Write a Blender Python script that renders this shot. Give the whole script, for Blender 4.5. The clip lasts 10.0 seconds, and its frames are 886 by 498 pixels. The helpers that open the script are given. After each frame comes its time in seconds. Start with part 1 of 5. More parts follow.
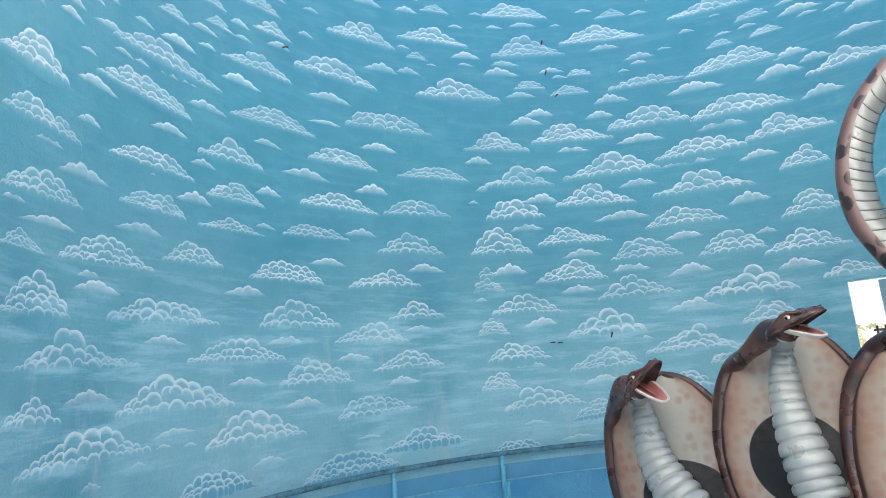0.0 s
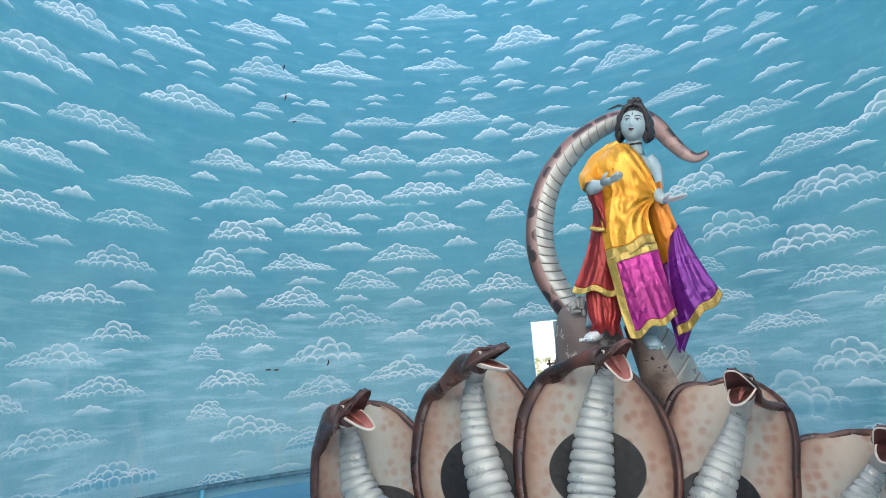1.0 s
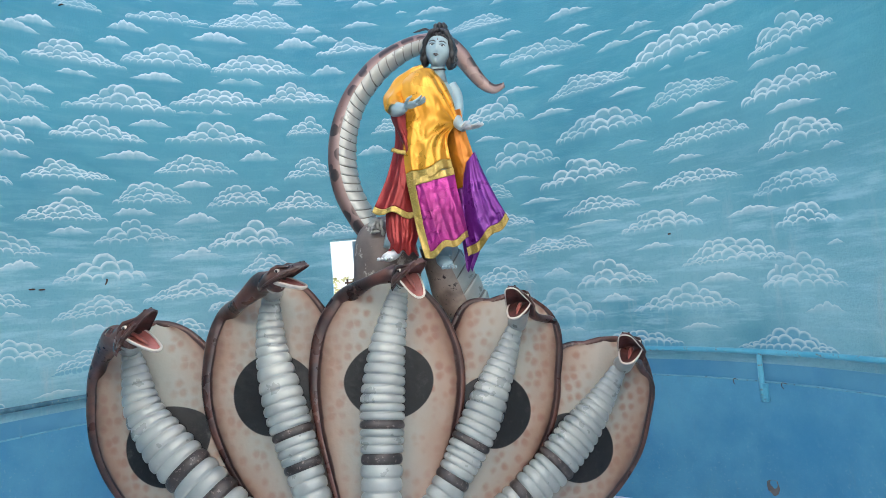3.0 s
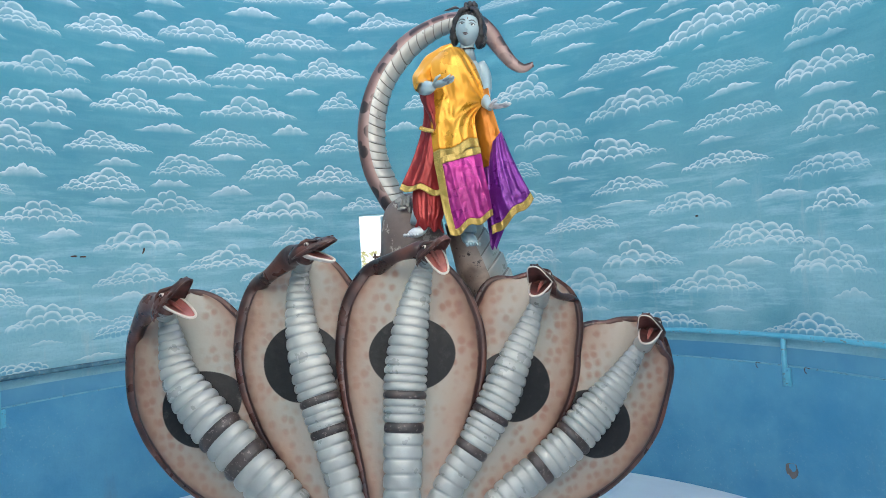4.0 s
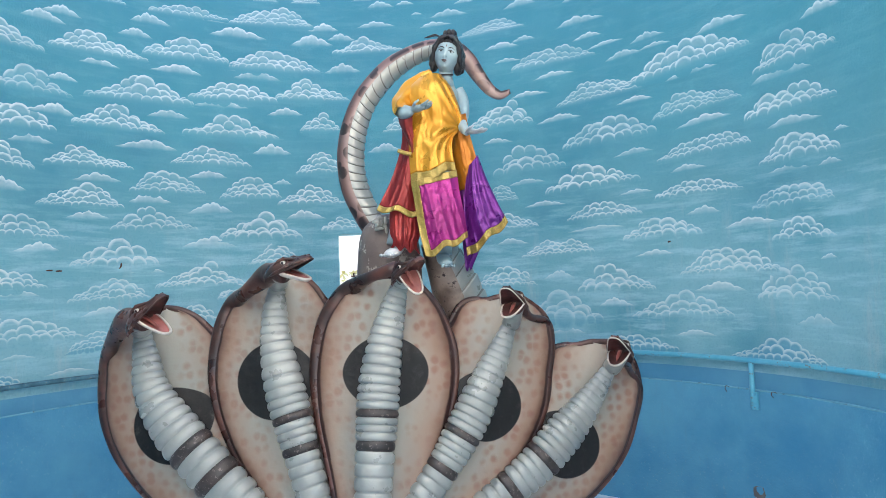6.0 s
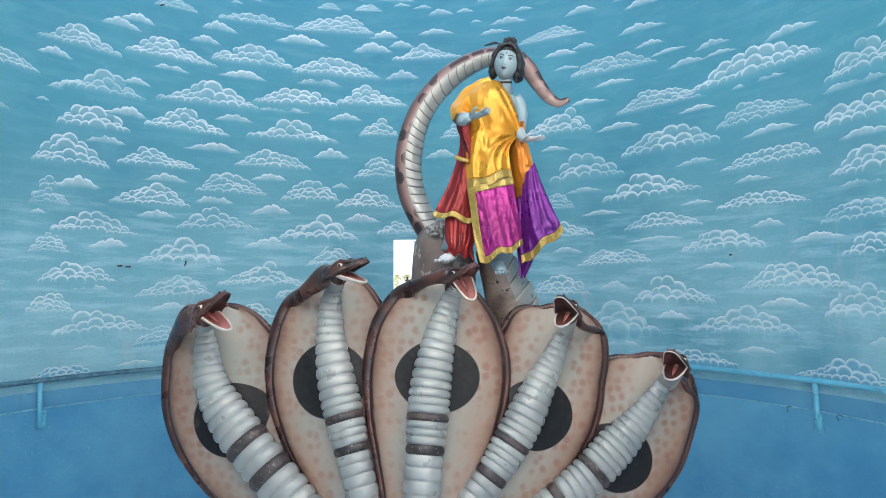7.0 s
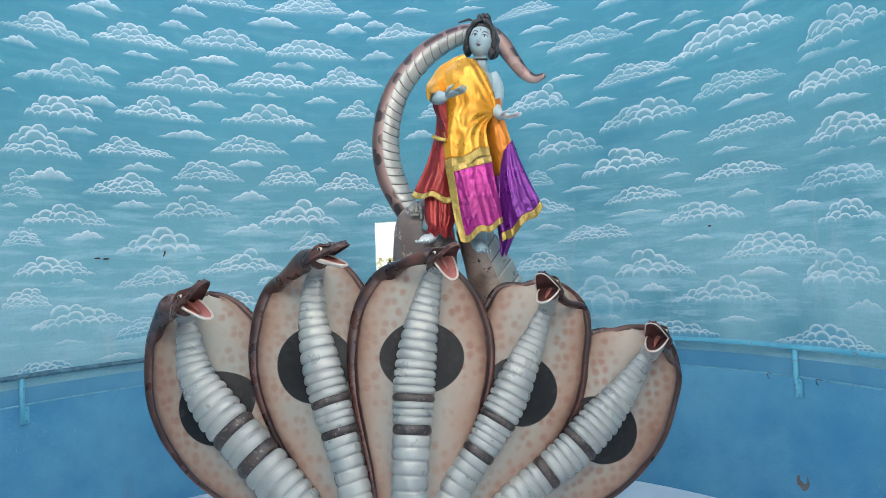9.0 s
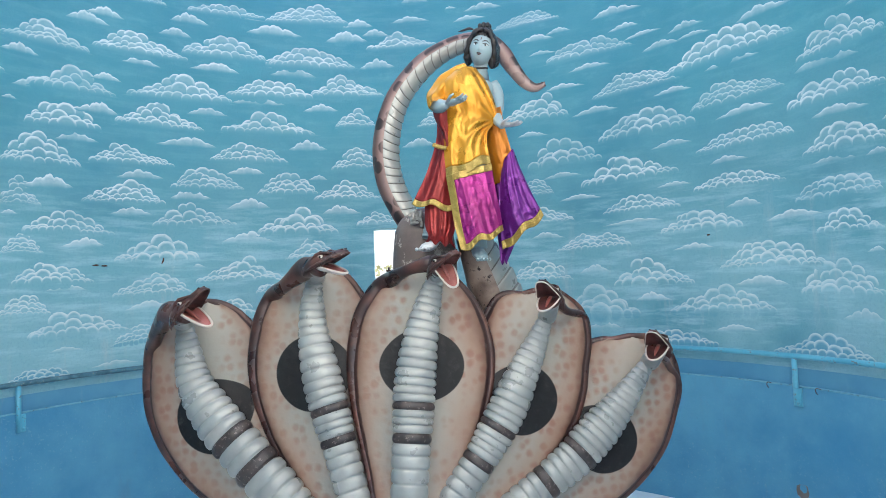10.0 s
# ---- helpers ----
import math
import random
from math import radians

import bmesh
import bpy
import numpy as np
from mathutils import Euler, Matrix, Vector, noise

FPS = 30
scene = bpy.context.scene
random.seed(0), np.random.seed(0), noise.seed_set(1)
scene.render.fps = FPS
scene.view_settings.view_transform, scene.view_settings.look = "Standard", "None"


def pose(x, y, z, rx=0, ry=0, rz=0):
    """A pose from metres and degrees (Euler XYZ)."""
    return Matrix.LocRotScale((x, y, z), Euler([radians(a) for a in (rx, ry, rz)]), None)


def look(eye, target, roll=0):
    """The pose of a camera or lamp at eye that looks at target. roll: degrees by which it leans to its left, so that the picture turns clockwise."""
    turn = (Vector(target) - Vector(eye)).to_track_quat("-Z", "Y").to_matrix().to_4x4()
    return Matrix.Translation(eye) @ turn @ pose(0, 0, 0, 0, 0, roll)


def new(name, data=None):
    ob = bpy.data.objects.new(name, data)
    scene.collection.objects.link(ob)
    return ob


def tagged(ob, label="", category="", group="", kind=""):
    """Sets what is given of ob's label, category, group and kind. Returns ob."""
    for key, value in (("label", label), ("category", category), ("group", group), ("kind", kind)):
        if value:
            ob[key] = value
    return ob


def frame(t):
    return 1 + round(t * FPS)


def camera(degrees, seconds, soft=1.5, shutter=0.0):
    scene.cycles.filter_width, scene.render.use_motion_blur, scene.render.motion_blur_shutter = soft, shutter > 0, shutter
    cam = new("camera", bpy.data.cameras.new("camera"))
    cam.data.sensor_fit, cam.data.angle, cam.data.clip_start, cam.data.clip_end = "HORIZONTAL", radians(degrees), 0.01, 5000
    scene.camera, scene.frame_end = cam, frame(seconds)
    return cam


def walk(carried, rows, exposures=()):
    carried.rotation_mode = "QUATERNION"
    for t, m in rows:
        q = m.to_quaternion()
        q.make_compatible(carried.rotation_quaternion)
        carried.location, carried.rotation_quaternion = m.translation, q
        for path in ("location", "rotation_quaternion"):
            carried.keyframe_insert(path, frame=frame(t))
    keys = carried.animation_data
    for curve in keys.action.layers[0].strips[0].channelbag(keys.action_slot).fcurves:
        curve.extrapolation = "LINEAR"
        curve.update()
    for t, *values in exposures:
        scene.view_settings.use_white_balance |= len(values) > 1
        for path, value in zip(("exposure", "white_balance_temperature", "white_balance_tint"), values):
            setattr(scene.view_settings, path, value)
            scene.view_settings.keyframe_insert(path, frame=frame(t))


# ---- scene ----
S_ROWS = [
    (0, look((-0.063, 0.152, 1.635), (-2.436, 3.280, 2.398), -4.77)),
    (0.5, look((-0.043, 0.141, 1.637), (-1.623, 3.720, 2.470), -4.90)),
    (1, look((-0.035, 0.132, 1.644), (-0.914, 3.954, 2.428), -4.53)),
    (1.5, look((-0.019, 0.130, 1.644), (-0.504, 4.031, 2.380), -4.72)),
    (2, look((-0.009, 0.129, 1.642), (-0.002, 4.081, 2.258), -4.39)),
    (2.5, look((-0.038, 0.136, 1.636), (0.290, 4.104, 2.022), -5.00)),
    (4, look((-0.022, 0.059, 1.639), (0.071, 4.057, 1.709), -3.30)),
    (4.5, look((-0.013, 0.041, 1.638), (0.047, 4.039, 1.754), -2.62)),
    (5, look((-0.001, 0.025, 1.642), (0.260, 4.013, 1.814), -2.83)),
    (6.5, look((0.008, -0.004, 1.635), (0.090, 3.990, 1.844), -1.14)),
    (7, look((-0.001, -0.009, 1.637), (-0.116, 3.982, 1.874), -0.51)),
    (7.5, look((-0.003, -0.007, 1.637), (-0.113, 3.985, 1.869), -1.15)),
    (8, look((0.000, -0.004, 1.634), (-0.043, 3.993, 1.799), -1.87)),
    (8.5, look((0.007, -0.004, 1.635), (-0.048, 3.993, 1.788), -2.39)),
    (9, look((0.013, -0.001, 1.631), (-0.005, 3.997, 1.752), -2.55)),
    (9.5, look((0.008, 0.002, 1.629), (0.008, 3.999, 1.764), -2.58)),
    (10, look((0.000, 0.000, 1.632), (0.000, 3.996, 1.801), -2.38)),
]
cam = camera(68.6, 10.0, soft=0.6)
walk(cam, S_ROWS, exposures=[(0.0, 1.97, 6400, 10), (10.0, 1.97, 6400, 10)])

# ---------------------------------------------------------------- light
world = bpy.data.worlds.new("world")
scene.world = world
world.use_nodes = True
wn = world.node_tree
sky = wn.nodes.new("ShaderNodeTexSky")
sky.sky_type, sky.sun_disc = "NISHITA", False
sky.sun_elevation, sky.sun_rotation = radians(30), radians(-7)
sky.air_density, sky.dust_density = 1.0, 2.5
wn.links.new(sky.outputs[0], wn.nodes["Background"].inputs[0])
wn.nodes["Background"].inputs[1].default_value = 0.15
sun = new("sun", bpy.data.lights.new("sun", "SUN"))
sun.data.energy, sun.data.angle, sun.data.color = 4.0, radians(0.6), (1.0, 0.95, 0.88)
sun.matrix_world = look((-0.9, 7.5, 5.3), (0, 0, 1))

# ---------------------------------------------------------------- plan
CX, CY, RAD = -0.358, 2.668, 2.826      # round chamber
TOP, LIP, RAIL = 5.3, 0.88, 1.065       # wall top, ledge, rail height
DOOR_A0, DOOR_A1, DOOR_H = -4.6, 5.5, 2.06
ENTRY_A0, ENTRY_A1, ENTRY_H = 155.0, 189.0, 2.5


def ring(a, z, r=RAD):
    """A point of the round wall: a in degrees clockwise from the far side."""
    return Vector((CX + r * math.sin(radians(a)), CY + r * math.cos(radians(a)), z))


# ---------------------------------------------------------------- materials
class Nodes:
    """Short hand for building a node material."""

    def __init__(self, name, rough=0.6, metal=0.0):
        self.mat = bpy.data.materials.new(name)
        self.mat.use_nodes = True
        self.t = self.mat.node_tree
        self.b = self.t.nodes["Principled BSDF"]
        self.b.inputs["Roughness"].default_value = rough
        self.b.inputs["Metallic"].default_value = metal

    def n(self, kind, **kw):
        node = self.t.nodes.new(kind)
        for k, v in kw.items():
            if k == "op":
                node.operation = v
            elif k == "clamp":
                node.use_clamp = v
            elif k == "dtype":
                node.data_type = v
        return node

    def put(self, sock, v):
        if isinstance(v, bpy.types.NodeSocket):
            self.t.links.new(v, sock)
        else:
            sock.default_value = v

    def math(self, op, a, b=0.0, c=0.0, clamp=False):
        m = self.n("ShaderNodeMath", op=op, clamp=clamp)
        for i, v in enumerate((a, b, c)):
            self.put(m.inputs[i], v)
        return m.outputs[0]

    def mix(self, f, a, b):
        m = self.n("ShaderNodeMix", dtype="RGBA")
        self.put(m.inputs[0], f)
        for s, v in ((6, a), (7, b)):
            self.put(m.inputs[s], v if isinstance(v, bpy.types.NodeSocket) else (*v, 1.0))
        return m.outputs[2]

    def ramp(self, v, lo, hi, a=0.0, b=1.0, smooth=True):
        m = self.n("ShaderNodeMapRange")
        m.interpolation_type = "SMOOTHSTEP" if smooth else "LINEAR"
        for i, x in enumerate((v, lo, hi, a, b)):
            self.put(m.inputs[i], x)
        return m.outputs[0]

    def noise(self, scale, detail=4.0, rough=0.55, vec=None, out=0):
        m = self.n("ShaderNodeTexNoise")
        m.inputs["Scale"].default_value = scale
        m.inputs["Detail"].default_value = detail
        m.inputs["Roughness"].default_value = rough
        self.t.links.new(vec if vec else self.place(), m.inputs["Vector"])
        return m.outputs[out]

    def place(self):
        return self.n("ShaderNodeNewGeometry").outputs["Position"]

    def z(self):
        s = self.n("ShaderNodeSeparateXYZ")
        self.t.links.new(self.place(), s.inputs[0])
        return s.outputs[2]

    def uv(self, name):
        m = self.n("ShaderNodeUVMap")
        m.uv_map = name
        s = self.n("ShaderNodeSeparateXYZ")
        self.t.links.new(m.outputs[0], s.inputs[0])
        return s.outputs[0], s.outputs[1]

    def stretched(self, sx, sy, sz):
        m = self.n("ShaderNodeMapping")
        m.inputs["Scale"].default_value = (sx, sy, sz)
        self.t.links.new(self.place(), m.inputs["Vector"])
        return m.outputs[0]

    def bump(self, h, strength=0.3, dist=0.01):
        m = self.n("ShaderNodeBump")
        m.inputs["Strength"].default_value = strength
        m.inputs["Distance"].default_value = dist
        self.put(m.inputs["Height"], h)
        self.t.links.new(m.outputs[0], self.b.inputs["Normal"])

    def done(self, col, rough=None):
        self.put(self.b.inputs["Base Color"], col if isinstance(col, bpy.types.NodeSocket) else (*col, 1.0))
        if rough is not None:
            self.put(self.b.inputs["Roughness"], rough)
        return self.mat


def sky_coat(m):
    """The painted sky of the wall, by height, with brush marks, seams and water stains."""
    z = m.z()
    cloudy = m.noise(1.3, 3.0)
    zz = m.math("ADD", z, m.math("MULTIPLY", m.math("SUBTRACT", cloudy, 0.5), 1.1))
    col = m.mix(m.ramp(zz, 2.0, 3.0), (0.132, 0.350, 0.415), (0.074, 0.305, 0.375))
    edge = m.math("ADD", z, m.math("MULTIPLY", m.math("SUBTRACT", m.noise(2.6, 5.0, 0.65), 0.5), 0.28))
    col = m.mix(m.math("MULTIPLY", m.ramp(edge, 2.16, 2.02), 0.42), col, (0.20, 0.45, 0.53))
    col = m.mix(m.math("MULTIPLY", m.ramp(zz, 2.1, 1.2), 0.7), col, (0.27, 0.49, 0.55))
    col = m.mix(m.math("MULTIPLY", m.ramp(m.noise(0.9, 4.0, 0.6), 0.46, 0.7), 0.75), col, (0.058, 0.262, 0.345))
    col = m.mix(m.ramp(zz, 2.9, 4.3, 0.0, 0.85), col, (0.058, 0.262, 0.335))
    streak = m.noise(2.2, 5.0, 0.65, m.stretched(1.0, 1.0, 7.0))
    low_wash = m.ramp(z, 2.5, 1.8, 0.10, 0.85)
    col = m.mix(m.math("MULTIPLY", m.ramp(streak, 0.45, 0.68), low_wash), col, (0.33, 0.56, 0.62))
    drip = m.noise(3.5, 5.0, 0.7, m.stretched(1.6, 1.6, 0.25))
    low = m.ramp(z, 2.25, 1.7)
    col = m.mix(m.math("MULTIPLY", m.math("MULTIPLY", m.ramp(drip, 0.54, 0.75), low), 0.55), col, (0.42, 0.50, 0.52))
    dab = m.ramp(m.noise(7.0, 6.0, 0.72, m.stretched(1.0, 1.0, 1.6)), 0.54, 0.68)
    col = m.mix(m.math("MULTIPLY", dab, 0.16), col, (0.19, 0.45, 0.53))
    fine = m.noise(60.0, 3.0)
    col = m.mix(m.math("MULTIPLY", m.ramp(fine, 0.48, 0.7), 0.16), col, (0.05, 0.24, 0.33))
    return col


def make_sky_wall():
    m = Nodes("painted_sky", 0.62)
    rough_plaster = m.math("ADD", m.noise(9.0, 6.0, 0.6), m.math("MULTIPLY", m.noise(85.0, 4.0, 0.7), 0.8))
    m.bump(rough_plaster, 0.6, 0.014)
    return m.done(sky_coat(m), m.ramp(m.noise(5.0), 0.3, 0.7, 0.5, 0.75))


def make_cloud_coat(flat):
    m = Nodes("flat_cloud_paint" if flat else "heap_cloud_paint", 0.6)
    base = sky_coat(m)
    r, v = m.uv("puff")
    fade, strong = m.uv("cloud")
    brush = m.noise(26.0, 4.0, 0.6)
    if not flat:
        deep = m.math("MULTIPLY", m.ramp(m.z(), 1.36, 1.2), m.ramp(r, 0.95, 0.5))
        base = m.mix(m.math("MULTIPLY", deep, 0.7), base, (0.075, 0.29, 0.43))
    if flat:
        f = m.math("MULTIPLY", m.ramp(v, -1.0, 0.3), m.ramp(v, 0.3, 0.98, 0.42, 1.05))
    else:
        rim = m.math("MULTIPLY", m.math("POWER", m.ramp(r, 0.5, 0.96), 1.5), m.ramp(v, -0.4, 0.6))
        fill = m.math("MULTIPLY", m.ramp(m.z(), 1.6, 3.6, 0.05, 0.32), m.ramp(v, -0.9, 0.8, 0.12, 1.0))
        f = m.math("MAXIMUM", m.math("MULTIPLY", rim, m.ramp(m.noise(5.0, 3.0), 0.3, 0.65, 0.75, 1.1)), fill)
    f = m.math("MULTIPLY", m.math("MULTIPLY", f, fade), m.ramp(brush, 0.25, 0.6, 0.68, 1.0))
    f = m.math("MULTIPLY", f, strong)
    white = m.mix(m.noise(2.0), (0.58, 0.69, 0.71), (0.70, 0.73, 0.71))
    m.bump(m.math("ADD", m.noise(9.0, 6.0, 0.6), m.math("MULTIPLY", brush, 0.3)), 0.45, 0.012)
    return m.done(m.mix(f, base, white))


def make_blue_wall():
    m = Nodes("blue_enamel_wall", 0.5)
    big = m.noise(1.4, 5.0, 0.6)
    col = m.mix(m.ramp(big, 0.3, 0.7), (0.05, 0.235, 0.41), (0.11, 0.34, 0.49))
    worn = m.ramp(m.noise(55.0, 4.0, 0.7), 0.58, 0.68)
    zone = m.ramp(m.noise(1.7, 3.0), 0.42, 0.62)
    col = m.mix(m.math("MULTIPLY", m.math("MULTIPLY", worn, zone), 0.6), col, (0.20, 0.40, 0.50))
    dirt = m.noise(2.5, 6.0, 0.7, m.stretched(1.5, 1.5, 0.4))
    col = m.mix(m.math("MULTIPLY", m.ramp(dirt, 0.55, 0.78), 0.45), col, (0.13, 0.19, 0.24))
    m.bump(m.math("ADD", m.noise(40.0, 5.0), m.math("MULTIPLY", worn, 0.6)), 0.5, 0.008)
    return m.done(col, m.ramp(m.noise(6.0), 0.3, 0.7, 0.38, 0.62))


def make_band():
    m = Nodes("pale_blue_band", 0.55)
    col = m.mix(m.ramp(m.noise(2.0, 5.0), 0.3, 0.7), (0.07, 0.26, 0.43), (0.12, 0.34, 0.49))
    col = m.mix(m.math("MULTIPLY", m.ramp(m.noise(3.5, 5.0, 0.7, m.stretched(1.5, 1.5, 0.3)), 0.6, 0.8), 0.5), col, (0.30, 0.42, 0.48))
    m.bump(m.noise(30.0, 5.0), 0.3, 0.006)
    return m.done(col)


def make_plain(name, a, b, scale=8.0, rough=0.5, metal=0.0, bump=0.2, dist=0.004, chips=None):
    m = Nodes(name, rough, metal)
    col = m.mix(m.ramp(m.noise(scale, 5.0), 0.3, 0.7), a, b)
    if chips:
        col = m.mix(m.ramp(m.noise(scale * 4, 5.0, 0.7), 0.58, 0.64), col, chips)
    m.bump(m.noise(scale * 6, 4.0), bump, dist)
    return m.done(col, m.ramp(m.noise(scale * 1.7), 0.3, 0.7, rough * 0.8, min(1.0, rough * 1.25)))


SKY_WALL, HEAP_COAT, FLAT_COAT = make_sky_wall(), make_cloud_coat(False), make_cloud_coat(True)
BLUE, BAND = make_blue_wall(), make_band()
# white for unseen wall faces, added to bounce light onto the statue
UNSEEN_WHITE = make_plain("unseen_bounce_white", (0.74, 0.72, 0.68), (0.82, 0.80, 0.76), 2.0, 0.8)
CONCRETE = make_plain("raw_concrete", (0.30, 0.29, 0.27), (0.42, 0.41, 0.38), 6.0, 0.85)
FLOOR = make_plain("white_floor_tile", (0.84, 0.84, 0.82), (0.90, 0.90, 0.88), 3.0, 0.4)
PIPE = make_plain("blue_pipe_paint", (0.09, 0.38, 0.52), (0.14, 0.45, 0.58), 9.0, 0.4, chips=(0.16, 0.20, 0.22))
WORN = make_plain("weathered_rail_paint", (0.03, 0.10, 0.14), (0.09, 0.22, 0.28), 14.0, 0.6, chips=(0.24, 0.25, 0.22))
RUST = make_plain("rusty_iron", (0.06, 0.035, 0.025), (0.16, 0.08, 0.05), 30.0, 0.8, 0.3)
EARTH = make_plain("pale_yard_ground", (0.50, 0.46, 0.40), (0.62, 0.58, 0.50), 1.2, 0.9)


# ---------------------------------------------------------------- mesh helpers
def link(name, bm, mats, parent=None, smooth=True):
    me = bpy.data.meshes.new(name)
    bm.normal_update()
    bm.to_mesh(me)
    bm.free()
    for mat in (mats if isinstance(mats, (list, tuple)) else [mats]):
        me.materials.append(mat)
    if smooth:
        me.shade_smooth()
    ob = new(name, me)
    ob.parent = parent
    return ob


def part(name, bm, mats, parent, label="", smooth=True):
    ob = link(name, bm, mats, parent, smooth)
    return tagged(ob, label) if label else ob


def spline(pts, n):
    """Points evenly along a smooth curve through pts (tuples of any length)."""
    p = np.array(pts, float)
    if len(p) == 2:
        return p[0] + (p[1] - p[0]) * np.linspace(0, 1, n)[:, None]
    p = np.vstack([2 * p[0] - p[1], p, 2 * p[-1] - p[-2]])
    rows = []
    for u in np.linspace(0, len(p) - 3 - 1e-6, n):
        i = int(u)
        t = u - i
        a, b, c, d = p[i], p[i + 1], p[i + 2], p[i + 3]
        rows.append(0.5 * (2 * b + (c - a) * t + (2 * a - 5 * b + 4 * c - d) * t * t + (3 * b - a - 3 * c + d) * t ** 3))
    return np.array(rows)


def grid(bm, rows, mat=0, close=False, uvs=None, uv_name="UVMap"):
    """A quad sheet over rows of points. Returns the vertex rows."""
    vs = [[bm.verts.new(p) for p in row] for row in rows]
    layer = bm.loops.layers.uv.get(uv_name) or bm.loops.layers.uv.new(uv_name) if uvs else None
    m = len(vs[0])
    for i in range(len(vs) - 1):
        for j in range(m if close else m - 1):
            k = (j + 1) % m
            f = bm.faces.new((vs[i][j], vs[i][k], vs[i + 1][k], vs[i + 1][j]))
            f.material_index = mat(i, j) if callable(mat) else mat
            if layer:
                for loop, (a, b) in zip(f.loops, ((i, j), (i, j + 1), (i + 1, j + 1), (i + 1, j))):
                    loop[layer].uv = uvs(a, b)
    return vs


def tube(bm, pts, radii, sides=16, mat=0, up=(0, 1, 0), cap=True, flat=1.0, uv_name=None):
    """A round or oval skin along pts. flat: depth along up over width."""
    pts = [Vector(p) for p in pts]
    rows = []
    for i, p in enumerate(pts):
        d = (pts[min(i + 1, len(pts) - 1)] - pts[max(i - 1, 0)]).normalized()
        side = d.cross(Vector(up)).normalized()
        front = side.cross(d).normalized()
        r = radii[i]
        rows.append([p + side * (r * math.cos(a)) + front * (r * flat * math.sin(a)) for a in (2 * math.pi * k / sides for k in range(sides))])
    uvs = (lambda i, j: (j / sides, i / len(pts))) if uv_name else None
    vs = grid(bm, rows, mat, True, uvs, uv_name or "UVMap")
    if cap:
        for row, flip in ((vs[0], True), (vs[-1], False)):
            c = bm.verts.new(sum((v.co for v in row), Vector()) / sides)
            for k in range(sides):
                a, b = row[k], row[(k + 1) % sides]
                f = bm.faces.new((b, a, c) if flip else (a, b, c))
                f.material_index = mat(0 if flip else len(pts) - 2, k) if callable(mat) else mat
    return vs


def ball(bm, c, r, mat=0, turn=None, rings=10, sides=16):
    """An ellipsoid with radii r at c."""
    m = Matrix.Translation(c) @ (turn.to_4x4() if turn else Matrix()) @ Matrix.Diagonal((*r, 1))
    geom = bmesh.ops.create_uvsphere(bm, u_segments=sides, v_segments=rings, radius=1.0, matrix=m)
    for f in {f for v in geom["verts"] for f in v.link_faces}:
        f.material_index = mat


def slab(bm, lo, hi, bevel=0.0, mat=0, m=None):
    """A box from lo to hi, its edges rounded by bevel."""
    c = (Vector(lo) + Vector(hi)) / 2
    s = Vector(hi) - Vector(lo)
    g = bmesh.ops.create_cube(bm, size=1.0, matrix=(m or Matrix()) @ Matrix.Translation(c) @ Matrix.Diagonal((*s, 1)))
    faces = {f for v in g["verts"] for f in v.link_faces}
    for f in faces:
        f.material_index = mat
    if bevel:
        bmesh.ops.bevel(bm, geom=list({e for f in faces for e in f.edges}), offset=bevel, segments=2, affect="EDGES", profile=0.6)


# ---------------------------------------------------------------- setting
def round_wall(name, z0, z1, r_in, r_out, mat, steps, holes, plain=(100.0, 226.0)):
    """A ring of wall, one degree a step, with openings (a0, a1, height) that go through it."""
    cuts = sorted({float(a) for a in range(-180, 180, 2)} | {((h[k] + 180) % 360) - 180 for h in holes for k in (0, 1)})
    zs = sorted(set(np.linspace(z0, z1, steps)) | {h[2] for h in holes if z0 < h[2] < z1})
    bm = bmesh.new()
    verts = {}

    def v(i, k, r):
        key = (i % len(cuts), k, r)
        if key not in verts:
            verts[key] = bm.verts.new(ring(cuts[key[0]], zs[k], r))
        return verts[key]

    def solid(i, k):
        i %= len(cuts)
        if not 0 <= k < len(zs) - 1:
            return False
        a = cuts[i] + 0.01
        return not any(((a - h[0]) % 360) < (h[1] - h[0]) and zs[k] < h[2] - 1e-4 for h in holes)

    for i in range(len(cuts)):
        for k in range(len(zs) - 1):
            if not solid(i, k):
                continue
            fc = bm.faces.new((v(i, k, r_in), v(i, k + 1, r_in), v(i + 1, k + 1, r_in), v(i + 1, k, r_in)))
            # unseen arc behind the camera is white, an added reflector
            fc.material_index = 1 if plain[0] < cuts[i] % 360 < plain[1] else 0
            bm.faces.new((v(i, k, r_out), v(i + 1, k, r_out), v(i + 1, k + 1, r_out), v(i, k + 1, r_out))).material_index = 1
            for kk, q in ((k - 1, k), (k + 1, k + 1)):
                if not solid(i, kk):
                    bm.faces.new((v(i, q, r_in), v(i + 1, q, r_in), v(i + 1, q, r_out), v(i, q, r_out)))
            for ii, q in ((i - 1, i), (i + 1, i + 1)):
                if not solid(ii, k):
                    bm.faces.new((v(q, k, r_in), v(q, k, r_out), v(q, k + 1, r_out), v(q, k + 1, r_in)))
    bmesh.ops.recalc_face_normals(bm, faces=bm.faces[:])
    for e in bm.edges:
        if len(e.link_faces) == 2 and e.calc_face_angle() > 0.6:
            e.smooth = False
    return tagged(link(name, bm, [mat, UNSEEN_WHITE]), kind="structure")


